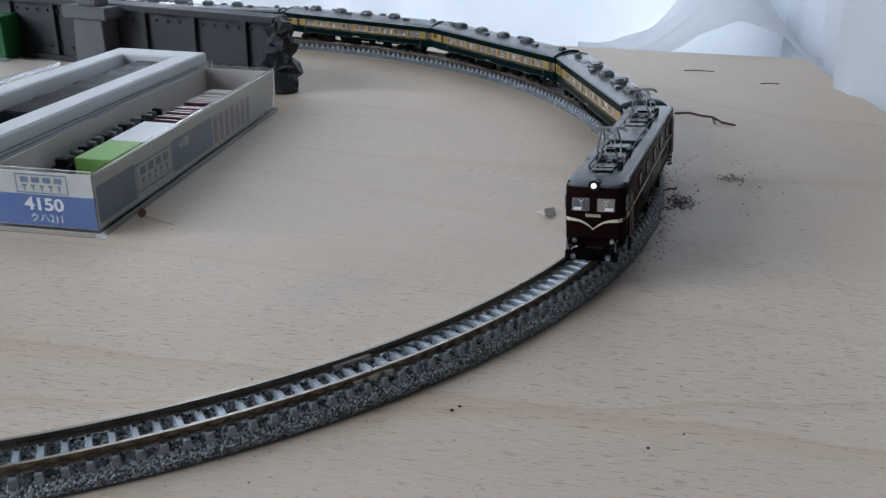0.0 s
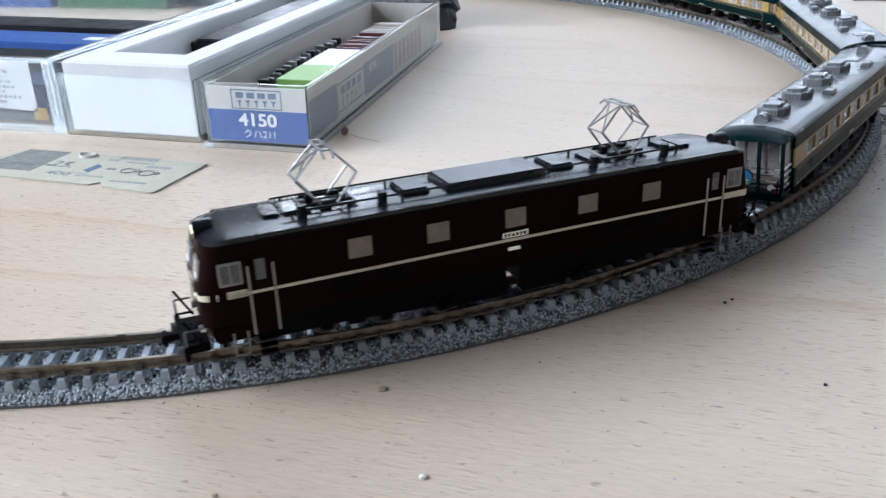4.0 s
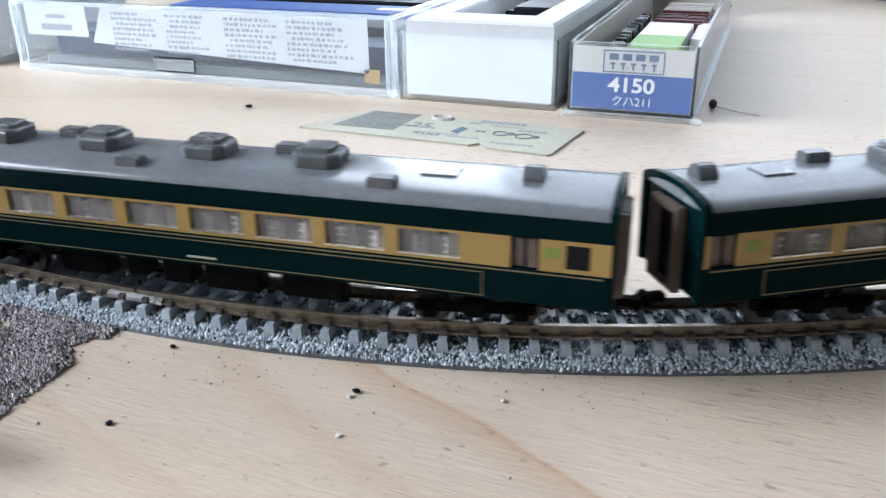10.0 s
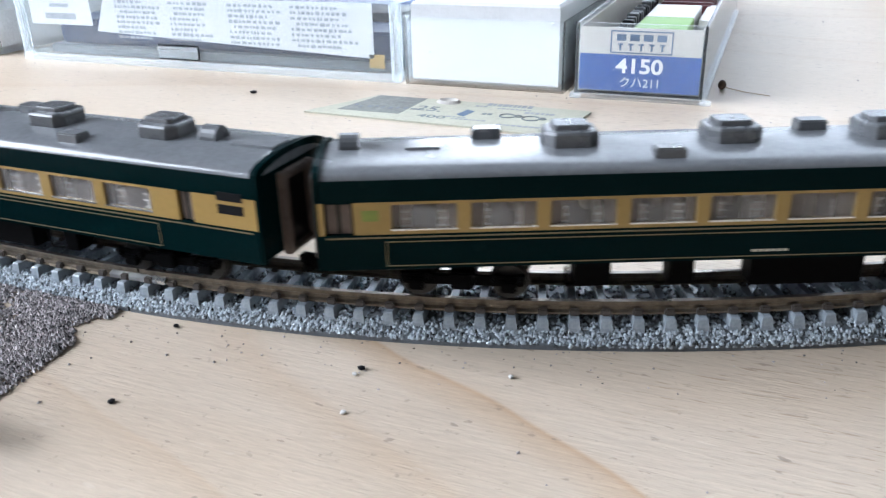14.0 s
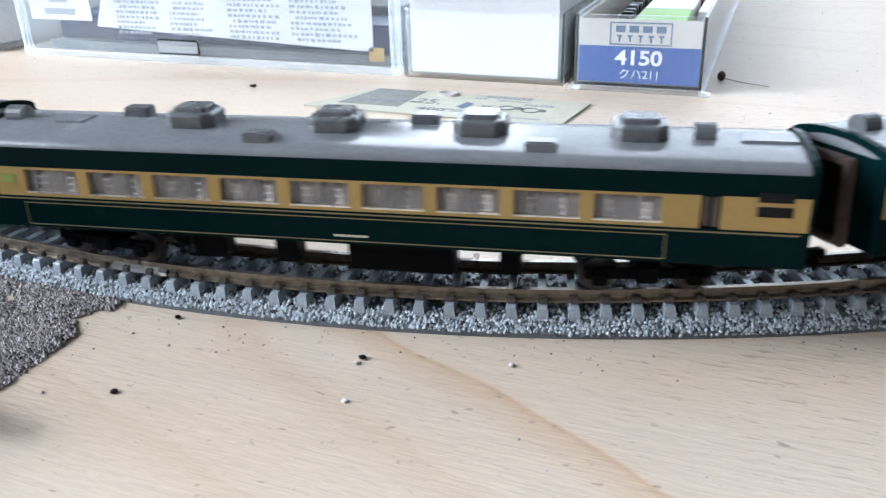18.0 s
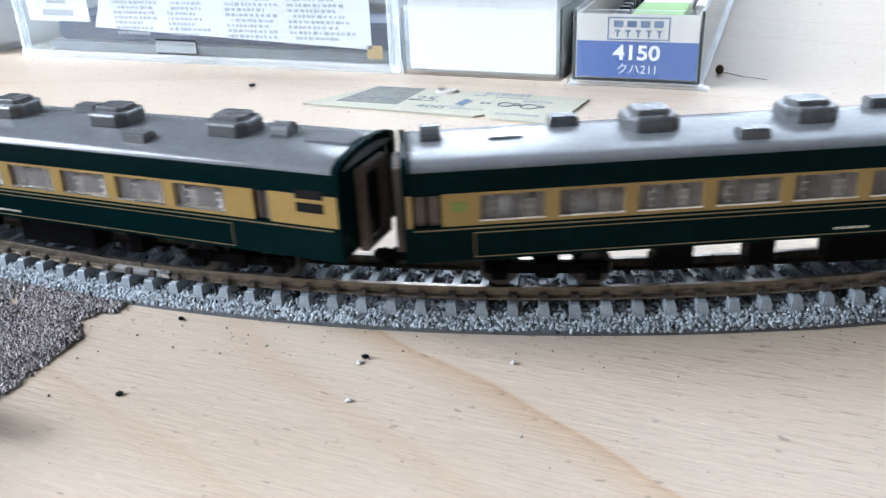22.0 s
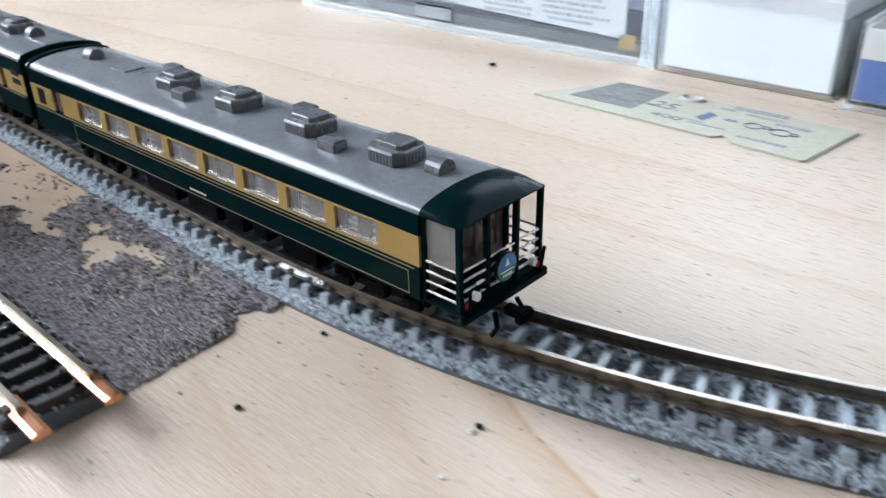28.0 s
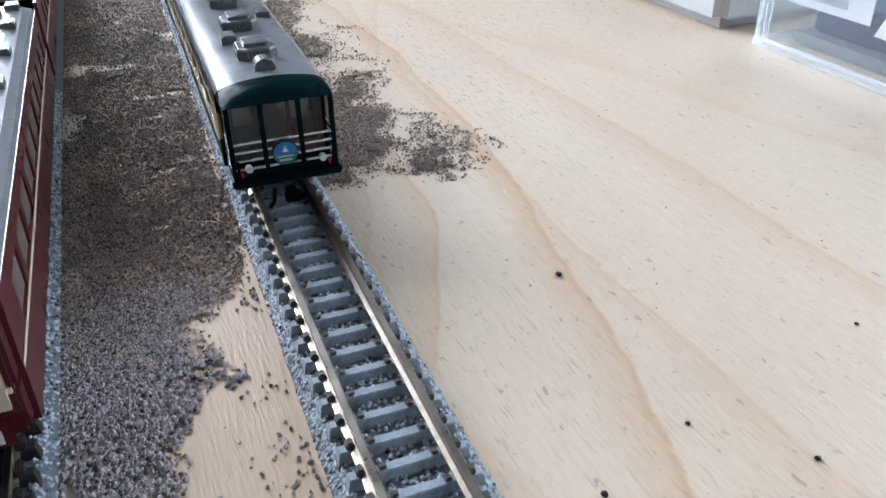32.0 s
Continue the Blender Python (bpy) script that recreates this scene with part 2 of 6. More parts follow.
def stones(name, dark, light, rough=0.55, share=0.2, tinted=False):
    """Loose or moulded stones: each its own shade. The last switch tints them: darker brown westwards, paler grey
    eastwards.
    """
    m, nt, b = nodes_of(name)
    g = nt.nodes.new("ShaderNodeNewGeometry")
    n = tex(nt, "ShaderNodeTexNoise", 1500, 3)
    c = ramp(nt, g.outputs["Random Per Island"], [(0.0, dark), (share, tuple(x * 0.5 for x in light)), (min(0.98, share + 0.3), tuple(x * 0.75 for x in light)), (1.0, light)])
    c = mix(nt, 1.0, c, ramp(nt, n.outputs[0], [(0.3, 0.7), (0.7, 1.05)]), "MULTIPLY")
    if tinted:
        c = mix(nt, 1.0, c, gravel_tint(nt), "MULTIPLY")
    nt.links.new(c, b.inputs["Base Color"])
    b.inputs["Roughness"].default_value = rough
    return m


def sheet(name):
    m, nt, b = nodes_of(name)
    n = tex(nt, "ShaderNodeTexNoise", 6, 5)
    c = ramp(nt, n.outputs[0], [(0.3, (0.78, 0.81, 0.84)), (0.7, (0.88, 0.90, 0.92))])
    d = nt.nodes.new("ShaderNodeBsdfDiffuse")
    tr = nt.nodes.new("ShaderNodeBsdfTranslucent")
    ad = nt.nodes.new("ShaderNodeMixShader")
    ad.inputs[0].default_value = 0.55
    nt.links.new(c, d.inputs[0])
    nt.links.new(c, tr.inputs[0])
    nt.links.new(d.outputs[0], ad.inputs[1])
    nt.links.new(tr.outputs[0], ad.inputs[2])
    nt.links.new(ad.outputs[0], nt.nodes["Material Output"].inputs[0])
    return m


def lit(name, col, power):
    m, nt, b = nodes_of(name)
    b.inputs["Base Color"].default_value = (*col, 1)
    b.inputs["Emission Color"].default_value = (*col, 1)
    b.inputs["Emission Strength"].default_value = power
    return m


def grit():
    """Fine gravel in a thin drift: dark and pale grains, with sandy wood showing through in patches."""
    m, nt, b = nodes_of("fine_gravel")
    grain = tex(nt, "ShaderNodeTexVoronoi", 1500)
    patch = tex(nt, "ShaderNodeTexNoise", 75, 6, 0.7)
    broad = tex(nt, "ShaderNodeTexNoise", 26, 3, 0.6)
    c = ramp(nt, grain.outputs["Color"], [(0.15, (0.022, 0.018, 0.016)), (0.40, (0.09, 0.072, 0.063)), (0.70, (0.17, 0.14, 0.127)), (0.95, (0.34, 0.295, 0.275))])
    sandy = mix(nt, 1.0, ramp(nt, patch.outputs[0], [(0.42, 0.0), (0.60, 0.95)]), ramp(nt, broad.outputs[0], [(0.36, 0.0), (0.54, 1.0)]), "MULTIPLY")
    c = mix(nt, 1.0, c, gravel_tint(nt), "MULTIPLY")
    c = mix(nt, sandy, c, (0.40, 0.295, 0.19))
    nt.links.new(c, b.inputs["Base Color"])
    b.inputs["Roughness"].default_value = 0.75
    b.inputs["Specular IOR Level"].default_value = 0.3
    bump(nt, b, grain.outputs["Distance"], 0.8, 0.0004)
    return m


PLY = plywood()
WALL = surface("wall_paint", (0.13, 0.127, 0.122), 0.7, grain=60, vary=0.06, stain=3)
FLOORING = surface("brown_floor", (0.28, 0.19, 0.12), 0.4, grain=40, vary=0.3, stain=4)
BED = surface("grey_roadbed", (0.14, 0.157, 0.175), 0.5, grain=2500, vary=0.3, stain=200, relief=0.0002)
BALLAST = stones("moulded_ballast", (0.004, 0.004, 0.005), (0.60, 0.67, 0.73), 0.22, 0.22)
TIE = surface("grey_sleeper", (0.38, 0.43, 0.475), 0.30, grain=1800, vary=0.25, stain=300, relief=0.00008, random=0.15)
TIE_DARK = surface("brown_sleeper", (0.022, 0.018, 0.016), 0.5, grain=1800, vary=0.3, stain=300)
CHAIR = surface("brown_rail_chair", (0.085, 0.070, 0.060), 0.45, grain=1800, vary=0.3, stain=300)
RAIL = surface("weathered_rail", (0.27, 0.225, 0.17), 0.38, 0.65, grain=700, vary=0.45, stain=90)
PALERAIL = surface("pale_nickel_rail", (0.62, 0.53, 0.41), 0.28, 0.85, grain=700, vary=0.2, stain=90)
STEEL = surface("nickel_silver", (0.34, 0.305, 0.26), 0.34, 1.0, grain=900, vary=0.15, stain=150)
COPPER = surface("copper_joiner", (0.75, 0.36, 0.20), 0.3, 1.0, grain=900, vary=0.15, stain=150)
GRAVEL = stones("loose_gravel", (0.016, 0.014, 0.014), (0.46, 0.40, 0.375), 0.6, 0.30, True)
GRIT = grit()
GREEN = surface("dark_green_paint", (0.0018, 0.0110, 0.0120), 0.2, grain=1500, vary=0.12, stain=80, gloss=0.5, ior=1.10)
YELLOW = surface("ochre_yellow_paint", (0.345, 0.225, 0.066), 0.36, grain=1200, vary=0.10, stain=80)
GOLD = surface("gold_line", (0.21, 0.165, 0.085), 0.4, 0.3, grain=900, vary=0.15)
ROOFGREY = surface("grey_roof_plastic", (0.18, 0.188, 0.198), 0.22, grain=1100, vary=0.18, stain=70)
ACGREY = surface("grey_cooler_plastic", (0.115, 0.12, 0.127), 0.27, grain=1100, vary=0.2, stain=120)
BLACK = surface("black_underframe", (0.0025, 0.0025, 0.003), 0.5, grain=1000, vary=0.3, stain=150, gloss=0.5, ior=1.12)
BROWN = surface("grape_brown_paint", (0.0105, 0.0044, 0.0040), 0.2, grain=1500, vary=0.12, stain=60, gloss=0.5, ior=1.05)
LROOF = surface("black_loco_roof", (0.010, 0.012, 0.016), 0.26, grain=1200, vary=0.25, stain=60, ior=1.45)
DULLRAIL = surface("dull_cream_handrail", (0.34, 0.31, 0.27), 0.4, grain=900, vary=0.2)
CREAMLINE = surface("cream_stripe", (0.72, 0.66, 0.52), 0.4, grain=900, vary=0.12)
SILVER = surface("silver_trim", (0.75, 0.75, 0.74), 0.25, 0.9, grain=900, vary=0.12)
PANTO = surface("dull_steel_wire", (0.30, 0.30, 0.30), 0.4, 0.7, grain=900, vary=0.2)
WHEEL = surface("darkened_wheel", (0.05, 0.048, 0.045), 0.4, 0.6, grain=900, vary=0.3)
CURTAIN = surface("beige_curtain", (0.13, 0.10, 0.085), 0.7, grain=500, vary=0.4, stain=140)
INTERIOR = surface("brown_interior", (0.16, 0.12, 0.10), 0.6, grain=500, vary=0.4, stain=140)
SEAT = surface("pale_seat", (0.70, 0.64, 0.60), 0.28, grain=600, vary=0.3, stain=200)
BEIGE = surface("beige_cab_lining", (0.25, 0.21, 0.175), 0.6, grain=600, vary=0.2)
WHITE = surface("white_foam", (0.66, 0.67, 0.675), 0.75, grain=700, vary=0.06, stain=40, relief=0.0004)
CARD = surface("grey_beige_card", (0.50, 0.47, 0.43), 0.6, grain=600, vary=0.1, stain=40)
MARKGREEN = surface("mark_green_paint", (0.06, 0.20, 0.09), 0.3, grain=900, vary=0.15)
MARKBLUE = surface("bright_blue_print", (0.025, 0.18, 0.42), 0.35, grain=600, vary=0.1, stain=50)
PAPER = surface("white_notice_paper", (0.54, 0.545, 0.55), 0.7, grain=600, vary=0.06)
PICTURE = surface("faded_grey_picture", (0.24, 0.245, 0.225), 0.7, grain=700, vary=0.35, stain=160)
TICKETINK = surface("faded_slate_ink", (0.20, 0.23, 0.25), 0.7, grain=600, vary=0.3)
FAINT = surface("faint_grey_print", (0.30, 0.32, 0.345), 0.6, grain=600, vary=0.2)
REDLENS = surface("red_lens", (0.45, 0.02, 0.03), 0.25, grain=900, vary=0.1)
BLUE = surface("blue_print", (0.006, 0.062, 0.27), 0.45, grain=600, vary=0.1, stain=50)
FADEDRED = surface("faded_red_print", (0.27, 0.17, 0.19), 0.6, grain=600, vary=0.2)
PALE = surface("white_print", (0.70, 0.70, 0.69), 0.5, grain=600, vary=0.05)
INK = surface("grey_ink", (0.16, 0.18, 0.20), 0.6, grain=600, vary=0.2)
BLUEINK = surface("slate_blue_ink", (0.10, 0.16, 0.26), 0.6, grain=600, vary=0.2)
CLEAR = clear("clear_case_plastic", (0.955, 0.985, 0.99), 0.04, 0.95)
CLEARRIM = clear("clear_rim_plastic", (0.93, 0.97, 0.985), 0.05, 0.80)
GLASS = clear("car_glazing", (0.92, 0.89, 0.86), 0.05, 0.92)
TICKET = surface("yellowed_ticket_card", (0.50, 0.49, 0.385), 0.75, grain=700, vary=0.15, stain=60)
LIME = surface("lime_green_card", (0.22, 0.42, 0.09), 0.5, grain=500, vary=0.1, stain=60)
DEEPGREEN = surface("green_carton", (0.016, 0.11, 0.03), 0.45, grain=500, vary=0.12, stain=40)
MAROON = surface("maroon_plastic", (0.085, 0.012, 0.015), 0.3, grain=900, vary=0.15, stain=60, coat=0.2)
CREAM = surface("cream_paint", (0.66, 0.56, 0.42), 0.4, grain=900, vary=0.1)
ORANGE = surface("orange_curtain", (0.75, 0.29, 0.06), 0.7, grain=700, vary=0.3, stain=300)
STONE = surface("dark_grey_bridge_plastic", (0.020, 0.022, 0.027), 0.55, grain=700, vary=0.35, stain=60, relief=0.0003)
PIER = surface("grey_pier_plastic", (0.10, 0.105, 0.115), 0.55, grain=700, vary=0.25, stain=60, relief=0.0002)
DARKPLASTIC = surface("black_moulding", (0.008, 0.0085, 0.011), 0.4, grain=700, vary=0.3, stain=100, ior=1.25)
NAVY = surface("navy_blue_card", (0.010, 0.028, 0.085), 0.4, grain=600, vary=0.15, stain=60)
CLASSGREEN = surface("dull_yellow_green_print", (0.22, 0.27, 0.05), 0.5, grain=900, vary=0.15)
TWIG = surface("twig_bark", (0.13, 0.07, 0.04), 0.8, grain=900, vary=0.4)
SHEET = sheet("white_plastic_sheet")
LAMP = lit("headlamp_glow", (1.0, 0.86, 0.6), 2.0)
CHIP = surface("wood_chip", (0.42, 0.30, 0.18), 0.8, grain=900, vary=0.3)
WHITECHIP = surface("white_flake", (0.8, 0.78, 0.74), 0.6, grain=900, vary=0.2)


# ---- building helpers (local shapes in millimetres) ----
MM = 0.001


def box(bm, x0, x1, y0, y1, z0, z1, bev=0.0, taper=0.0):
    r = bmesh.ops.create_cube(bm, size=1)["verts"]
    for v in r:
        k = 1 - taper if v.co.z > 0 else 1
        v.co = (((x0 + x1) / 2 + v.co.x * (x1 - x0) * k) * MM, ((y0 + y1) / 2 + v.co.y * (y1 - y0) * k) * MM, ((z0 + z1) / 2 + v.co.z * (z1 - z0)) * MM)
    if bev:
        es = list({e for v in r for e in v.link_edges})
        bmesh.ops.bevel(bm, geom=es, offset=bev * MM, segments=2, affect="EDGES")
    return bm


def rod(bm, a, b, r, n=6, r2=None):
    a, b = Vector(a) * MM, Vector(b) * MM
    d = b - a
    m = Matrix.Translation((a + b) / 2) @ (d * 1e4).to_track_quat("Z", "Y").to_matrix().to_4x4()
    bmesh.ops.create_cone(bm, cap_ends=True, segments=n, radius1=r * MM, radius2=(r if r2 is None else r2) * MM, depth=d.length, matrix=m)
    return bm


def loft(bm, rings, close=True):
    """Skin a row of rings of points, in millimetres, and close both ends."""
    vs = [[bm.verts.new(Vector(p) * MM) for p in ring] for ring in rings]
    n = len(vs[0])
    for a, b in zip(vs, vs[1:]):
        for i in range(n if close else n - 1):
            bm.faces.new((a[i], a[(i + 1) % n], b[(i + 1) % n], b[i]))
    if close:
        bm.faces.new(vs[0][::-1])
        bm.faces.new(vs[-1])
    bmesh.ops.recalc_face_normals(bm, faces=bm.faces)
    return bm


def part(name, bm, material, parent, label="", smooth=False):
    me = bpy.data.meshes.new(name)
    bm.to_mesh(me)
    bm.free()
    me.materials.append(material)
    if smooth:
        for p in me.polygons:
            p.use_smooth = True
        me.set_sharp_from_angle(angle=radians(38))
    ob = new(name, me)
    ob.parent = parent
    if label:
        tagged(ob, label)
    return ob


def shared(name, me, parent, m):
    ob = new(name, me)
    ob.parent = parent
    ob.matrix_local = m
    return ob


def bmx():
    return bmesh.new()


def thing(name, m, label, category, group="", kind=""):
    e = new(name)
    e.matrix_world = m
    return tagged(e, label, category, group, kind)


def words(name, body, size, material, parent, m, label="", bold=0.0):
    cu = bpy.data.curves.new(name, "FONT")
    cu.body, cu.size, cu.align_x, cu.align_y = body, size * MM, "CENTER", "CENTER"
    cu.extrude = 0.00002
    cu.offset = bold * MM
    tmp = new(name, cu)
    me = bpy.data.meshes.new_from_object(tmp.evaluated_get(bpy.context.evaluated_depsgraph_get()))
    bpy.data.objects.remove(tmp)
    me.materials.clear()
    me.materials.append(material)
    ob = new(name, me)
    ob.parent = parent
    ob.matrix_local = m
    return tagged(ob, label) if label else ob


# ---- the room and the board ----
def room():
    def slab(name, x0, x1, y0, y1, z0, z1, mat):
        return tagged(part(name, box(bmx(), x0 * 1000, x1 * 1000, y0 * 1000, y1 * 1000, z0 * 1000, z1 * 1000), mat, None), kind="structure", label="unseen dark wall added to limit the fill light" if "wall" in name else "unseen surface added to close the room")
    # unseen floor, ceiling and walls, added to govern how much light bounces back
    slab("floor", -1.75, 1.5, -1.6, 1.25, -0.78, -0.72, FLOORING)
    slab("ceiling", -1.75, 1.5, -1.6, 1.25, 1.70, 1.76, WALL)
    slab("wall_south", -1.75, 1.5, -1.66, -1.60, -0.78, 1.76, WALL)
    slab("wall_east", 1.5, 1.56, -1.66, 1.25, -0.78, 1.76, WALL)
    # west wall round a window opening
    for n, (y0, y1, z0, z1) in enumerate(((-1.6, -1.50, -0.72, 1.70), (-0.10, 1.25, -0.72, 1.70), (-1.50, -0.10, -0.72, 0.30), (-1.50, -0.10, 1.52, 1.70))):
        slab("wall_west_%d" % (n + 1), -1.75, -1.66, y0, y1, z0, z1, WALL)
    for n, (x0, x1, z0, z1) in enumerate(((-1.66, -0.65, -0.72, 1.70), (1.25, 1.5, -0.72, 1.70), (-0.65, 1.25, -0.72, 0.10), (-0.65, 1.25, 1.30, 1.70))):
        slab("wall_north_%d" % (n + 1), x0, x1, 1.12, 1.20, z0, z1, WALL)
    for name, axis, at, a0, a1, z0, z1 in (("window_1", "x", -1.70, -1.50, -0.10, 0.30, 1.52), ("window_2", "y", 1.16, -0.65, 1.25, 0.10, 1.30)):
        w = tagged(new(name), "white framed window with clear panes", "window", kind="structure")

        def bar(nm, p0, p1, q0, q1, mat, thick=40):
            a = [at * 1000 - thick / 2, at * 1000 + thick / 2]
            return part(nm, box(bmx(), *a, p0 * 1000, p1 * 1000, q0 * 1000, q1 * 1000) if axis == "x" else box(bmx(), p0 * 1000, p1 * 1000, *a, q0 * 1000, q1 * 1000), mat, w)
        mid = (a0 + a1) / 2
        for p0, p1, q0, q1 in ((a0, a0 + .04, z0, z1), (a1 - .04, a1, z0, z1), (a0 + .04, a1 - .04, z0, z0 + .04), (a0 + .04, a1 - .04, z1 - .04, z1), (mid - .02, mid + .02, z0 + .04, z1 - .04)):
            bar("window_frame", p0, p1, q0, q1, WALL)
        for p0, p1 in ((a0 + .04, mid - .02), (mid + .02, a1 - .04)):
            bar("pane", p0, p1, z0 + .04, z1 - .04, GLASS, 4).visible_shadow = False
    bm = box(bmx(), -1250, 353, -620, 481, -12, 0, 0.6)
    tagged(part("board", bm, PLY, None), "large sheet of pale plywood with grain and stains", "board")
    legs = thing("table_trestle", pose(0, 0, 0), "plain wooden trestle under the board", "trestle")
    for x in (-1000, 100):
        part("beam", box(bmx(), x - 40, x + 40, -600, 460, -70, -12), FLOORING, legs)
        for y in (-500, 360):
            part("leg", box(bmx(), x - 25, x + 25, y - 25, y + 25, -720, -70), FLOORING, legs)
    # white sheeting that hangs behind the board and along its right end
    def drape(name, a, b, z0, z1, wave, n, lab, lean=0.0):
        vs, fs = [], []
        m = 26
        for i in range(n + 1):
            t = i / n
            for j in range(m + 1):
                q = j / m
                x, y = a[0] + (b[0] - a[0]) * t, a[1] + (b[1] - a[1]) * t
                d = Vector((b[1] - a[1], a[0] - b[0])).normalized()
                o = wave * noise.noise((t * 5.3, q * 1.7, len(name))) + 0.35 * wave * noise.noise((t * 15, q * 3, 4.2)) + lean * q
                vs.append((x + d.x * o, y + d.y * o, z0 + (z1 - z0) * q))
        for i in range(n):
            for j in range(m):
                k = i * (m + 1) + j
                fs.append((k, k + m + 1, k + m + 2, k + 1))
        me = bpy.data.meshes.new(name)
        me.from_pydata(vs, [], fs)
        me.materials.append(SHEET)
        for p in me.polygons:
            p.use_smooth = True
        return tagged(new(name, me), lab, "plastic sheet")
    drape("hanging_sheet", (-0.22, 0.60), (0.62, 0.60), -0.45, 1.15, 0.05, 90, "white translucent plastic sheet hanging behind the board")
    drape("hanging_sheet", (0.385, 0.62), (0.415, 0.22), -0.35, 0.9, 0.05, 70, "crumpled translucent plastic sheet beside the board", 0.10)
    # a fold of the sheet that lies up over the far corner of the board
    vs, fs = [], []
    nx, ny = 40, 16
    for i in range(nx + 1):
        for j in range(ny + 1):
            u, v = i / nx, j / ny
            x = 0.17 + 0.21 * u
            h = 0.085 * math.exp(-((u - 0.62) / 0.25) ** 2) * (0.45 + 0.55 * v) + 0.006 * noise.noise((u * 7, v * 5, 1))
            vs.append((x, 0.492 + 0.10 * v - 0.010 * math.sin(u * 3.1), -0.012 + max(0.0, h)))
    for i in range(nx):
        for j in range(ny):
            k = i * (ny + 1) + j
            fs.append((k, k + ny + 1, k + ny + 2, k + 1))
    me = bpy.data.meshes.new("sheet_fold")
    me.from_pydata(vs, [], fs)
    me.materials.append(SHEET)
    for p in me.polygons:
        p.use_smooth = True
    tagged(new("sheet_fold", me), "bulging fold of white sheet at the board's corner", "plastic sheet")


room()


# ---- track ----
def sweep(way, s0, s1, profile, step=0.004, bank=level):
    """Sweep a closed profile of (offset to the left, height), in millimetres, along a way."""
    n = max(1, round((s1 - s0) / step))
    vs, fs, k = [], [], len(profile)
    for i in range(n + 1):
        s = s0 + (s1 - s0) * i / n
        x, y, h = way(s)
        lx, ly = -math.sin(h), math.cos(h)
        vs += [(x + lx * o * MM, y + ly * o * MM, z * MM) for o, z in (tilt(o, z, bank(s)) for o, z in profile)]
        if i:
            b = i * k
            fs += [(b - k + j, b - k + (j + 1) % k, b + (j + 1) % k, b + j) for j in range(k)]
    fs += [tuple(range(k))[::-1], tuple(range(n * k, n * k + k))]
    return vs, fs


def mesh_of(name, vs, fs, mat):
    me = bpy.data.meshes.new(name)
    me.from_pydata(vs, [], fs)
    me.materials.append(mat)
    me.validate()
    bm = bmesh.new()
    bm.from_mesh(me)
    bmesh.ops.recalc_face_normals(bm, faces=bm.faces)
    bm.to_mesh(me)
    bm.free()
    return me


def scatter(name, places, mat, parent, lab, flat=0.75, kind="stuff", round_off=False):
    """Many small stones in one mesh: each an uneven block of eight corners. places: x, y, z, size."""
    rng = np.random.default_rng(len(places))
    tip = np.array([(0, 0, 1.5), (0, 0, -1.5), (1.5, 0, 0), (-1.5, 0, 0), (0, 1.5, 0), (0, -1.5, 0)])
    faces = np.array([(2, 4, 0), (4, 3, 0), (3, 5, 0), (5, 2, 0), (4, 2, 1), (3, 4, 1), (5, 3, 1), (2, 5, 1)])
    p = np.array(places)
    n = len(p)
    k = 0.5 if round_off else 1.0
    v = tip[None] * (1 + k * rng.uniform(-0.35, 0.35, (n, 6, 3)))
    v += k * rng.uniform(-0.25, 0.25, (n, 6, 3))
    a = rng.uniform(0, 6.283, n)
    c, s = np.cos(a)[:, None], np.sin(a)[:, None]
    x, y = v[:, :, 0] * c - v[:, :, 1] * s, v[:, :, 0] * s + v[:, :, 1] * c
    size = p[:, 3][:, None] * 0.42
    out = np.stack([p[:, 0][:, None] + x * size, p[:, 1][:, None] + y * size, p[:, 2][:, None] + v[:, :, 2] * size * flat], -1).reshape(-1, 3)
    f = (faces[None] + (np.arange(n) * 6)[:, None, None]).reshape(-1, 3)
    me = bpy.data.meshes.new(name)
    me.from_pydata(out.tolist(), [], f.tolist())
    me.materials.append(mat)
    if round_off:
        me.polygons.foreach_set("use_smooth", [True] * len(me.polygons))
    ob = new(name, me)
    ob.parent = parent
    return tagged(ob, lab, kind=kind)


BED_PROFILE = [(-9.3, 0), (-9.3, 0.75), (-7.3, 2.6), (7.3, 2.6), (9.3, 0.75), (9.3, 0)]


def rail_profile(o):
    return [(o - 0.95, 4.3), (o - 0.95, 4.6), (o - 0.3, 4.8), (o - 0.3, 5.4), (o - 0.48, 5.55), (o - 0.48, 6.2), (o + 0.48, 6.2), (o + 0.48, 5.55), (o + 0.3, 5.4), (o + 0.3, 4.8), (o + 0.95, 4.6), (o + 0.95, 4.3)]


def tie_mesh(name, mat, chair=0.55, high=5.0):
    """A sleeper that flares towards its foot, with dark rail chairs on it."""
    bm = bmx()
    loft(bm, [[(sx * w, sy * l, z) for sx, sy in ((-1, -1), (1, -1), (1, 1), (-1, 1))] for w, l, z in ((0.98, 7.9, 2.1), (0.76, 7.55, 4.0), (0.62, 7.38, 4.25))])
    n = len(bm.faces)
    for o in (-6.1, -3.3, 3.3, 6.1):
        out = abs(o) > 5
        box(bm, -chair if out else -0.55, chair if out else 0.55, o - 0.5, o + 0.5, 4.2, high if out else 4.75, 0.22)
    bm.faces.ensure_lookup_table()
    for f in bm.faces[n:]:
        f.material_index = 1
    me = bpy.data.meshes.new(name)
    bm.to_mesh(me)
    bm.free()
    me.materials.append(mat)
    me.materials.append(TIE_DARK if mat is TIE_DARK else CHAIR)
    return me


TIE_MESH = tie_mesh("sleeper", TIE, 0.75, 5.35)
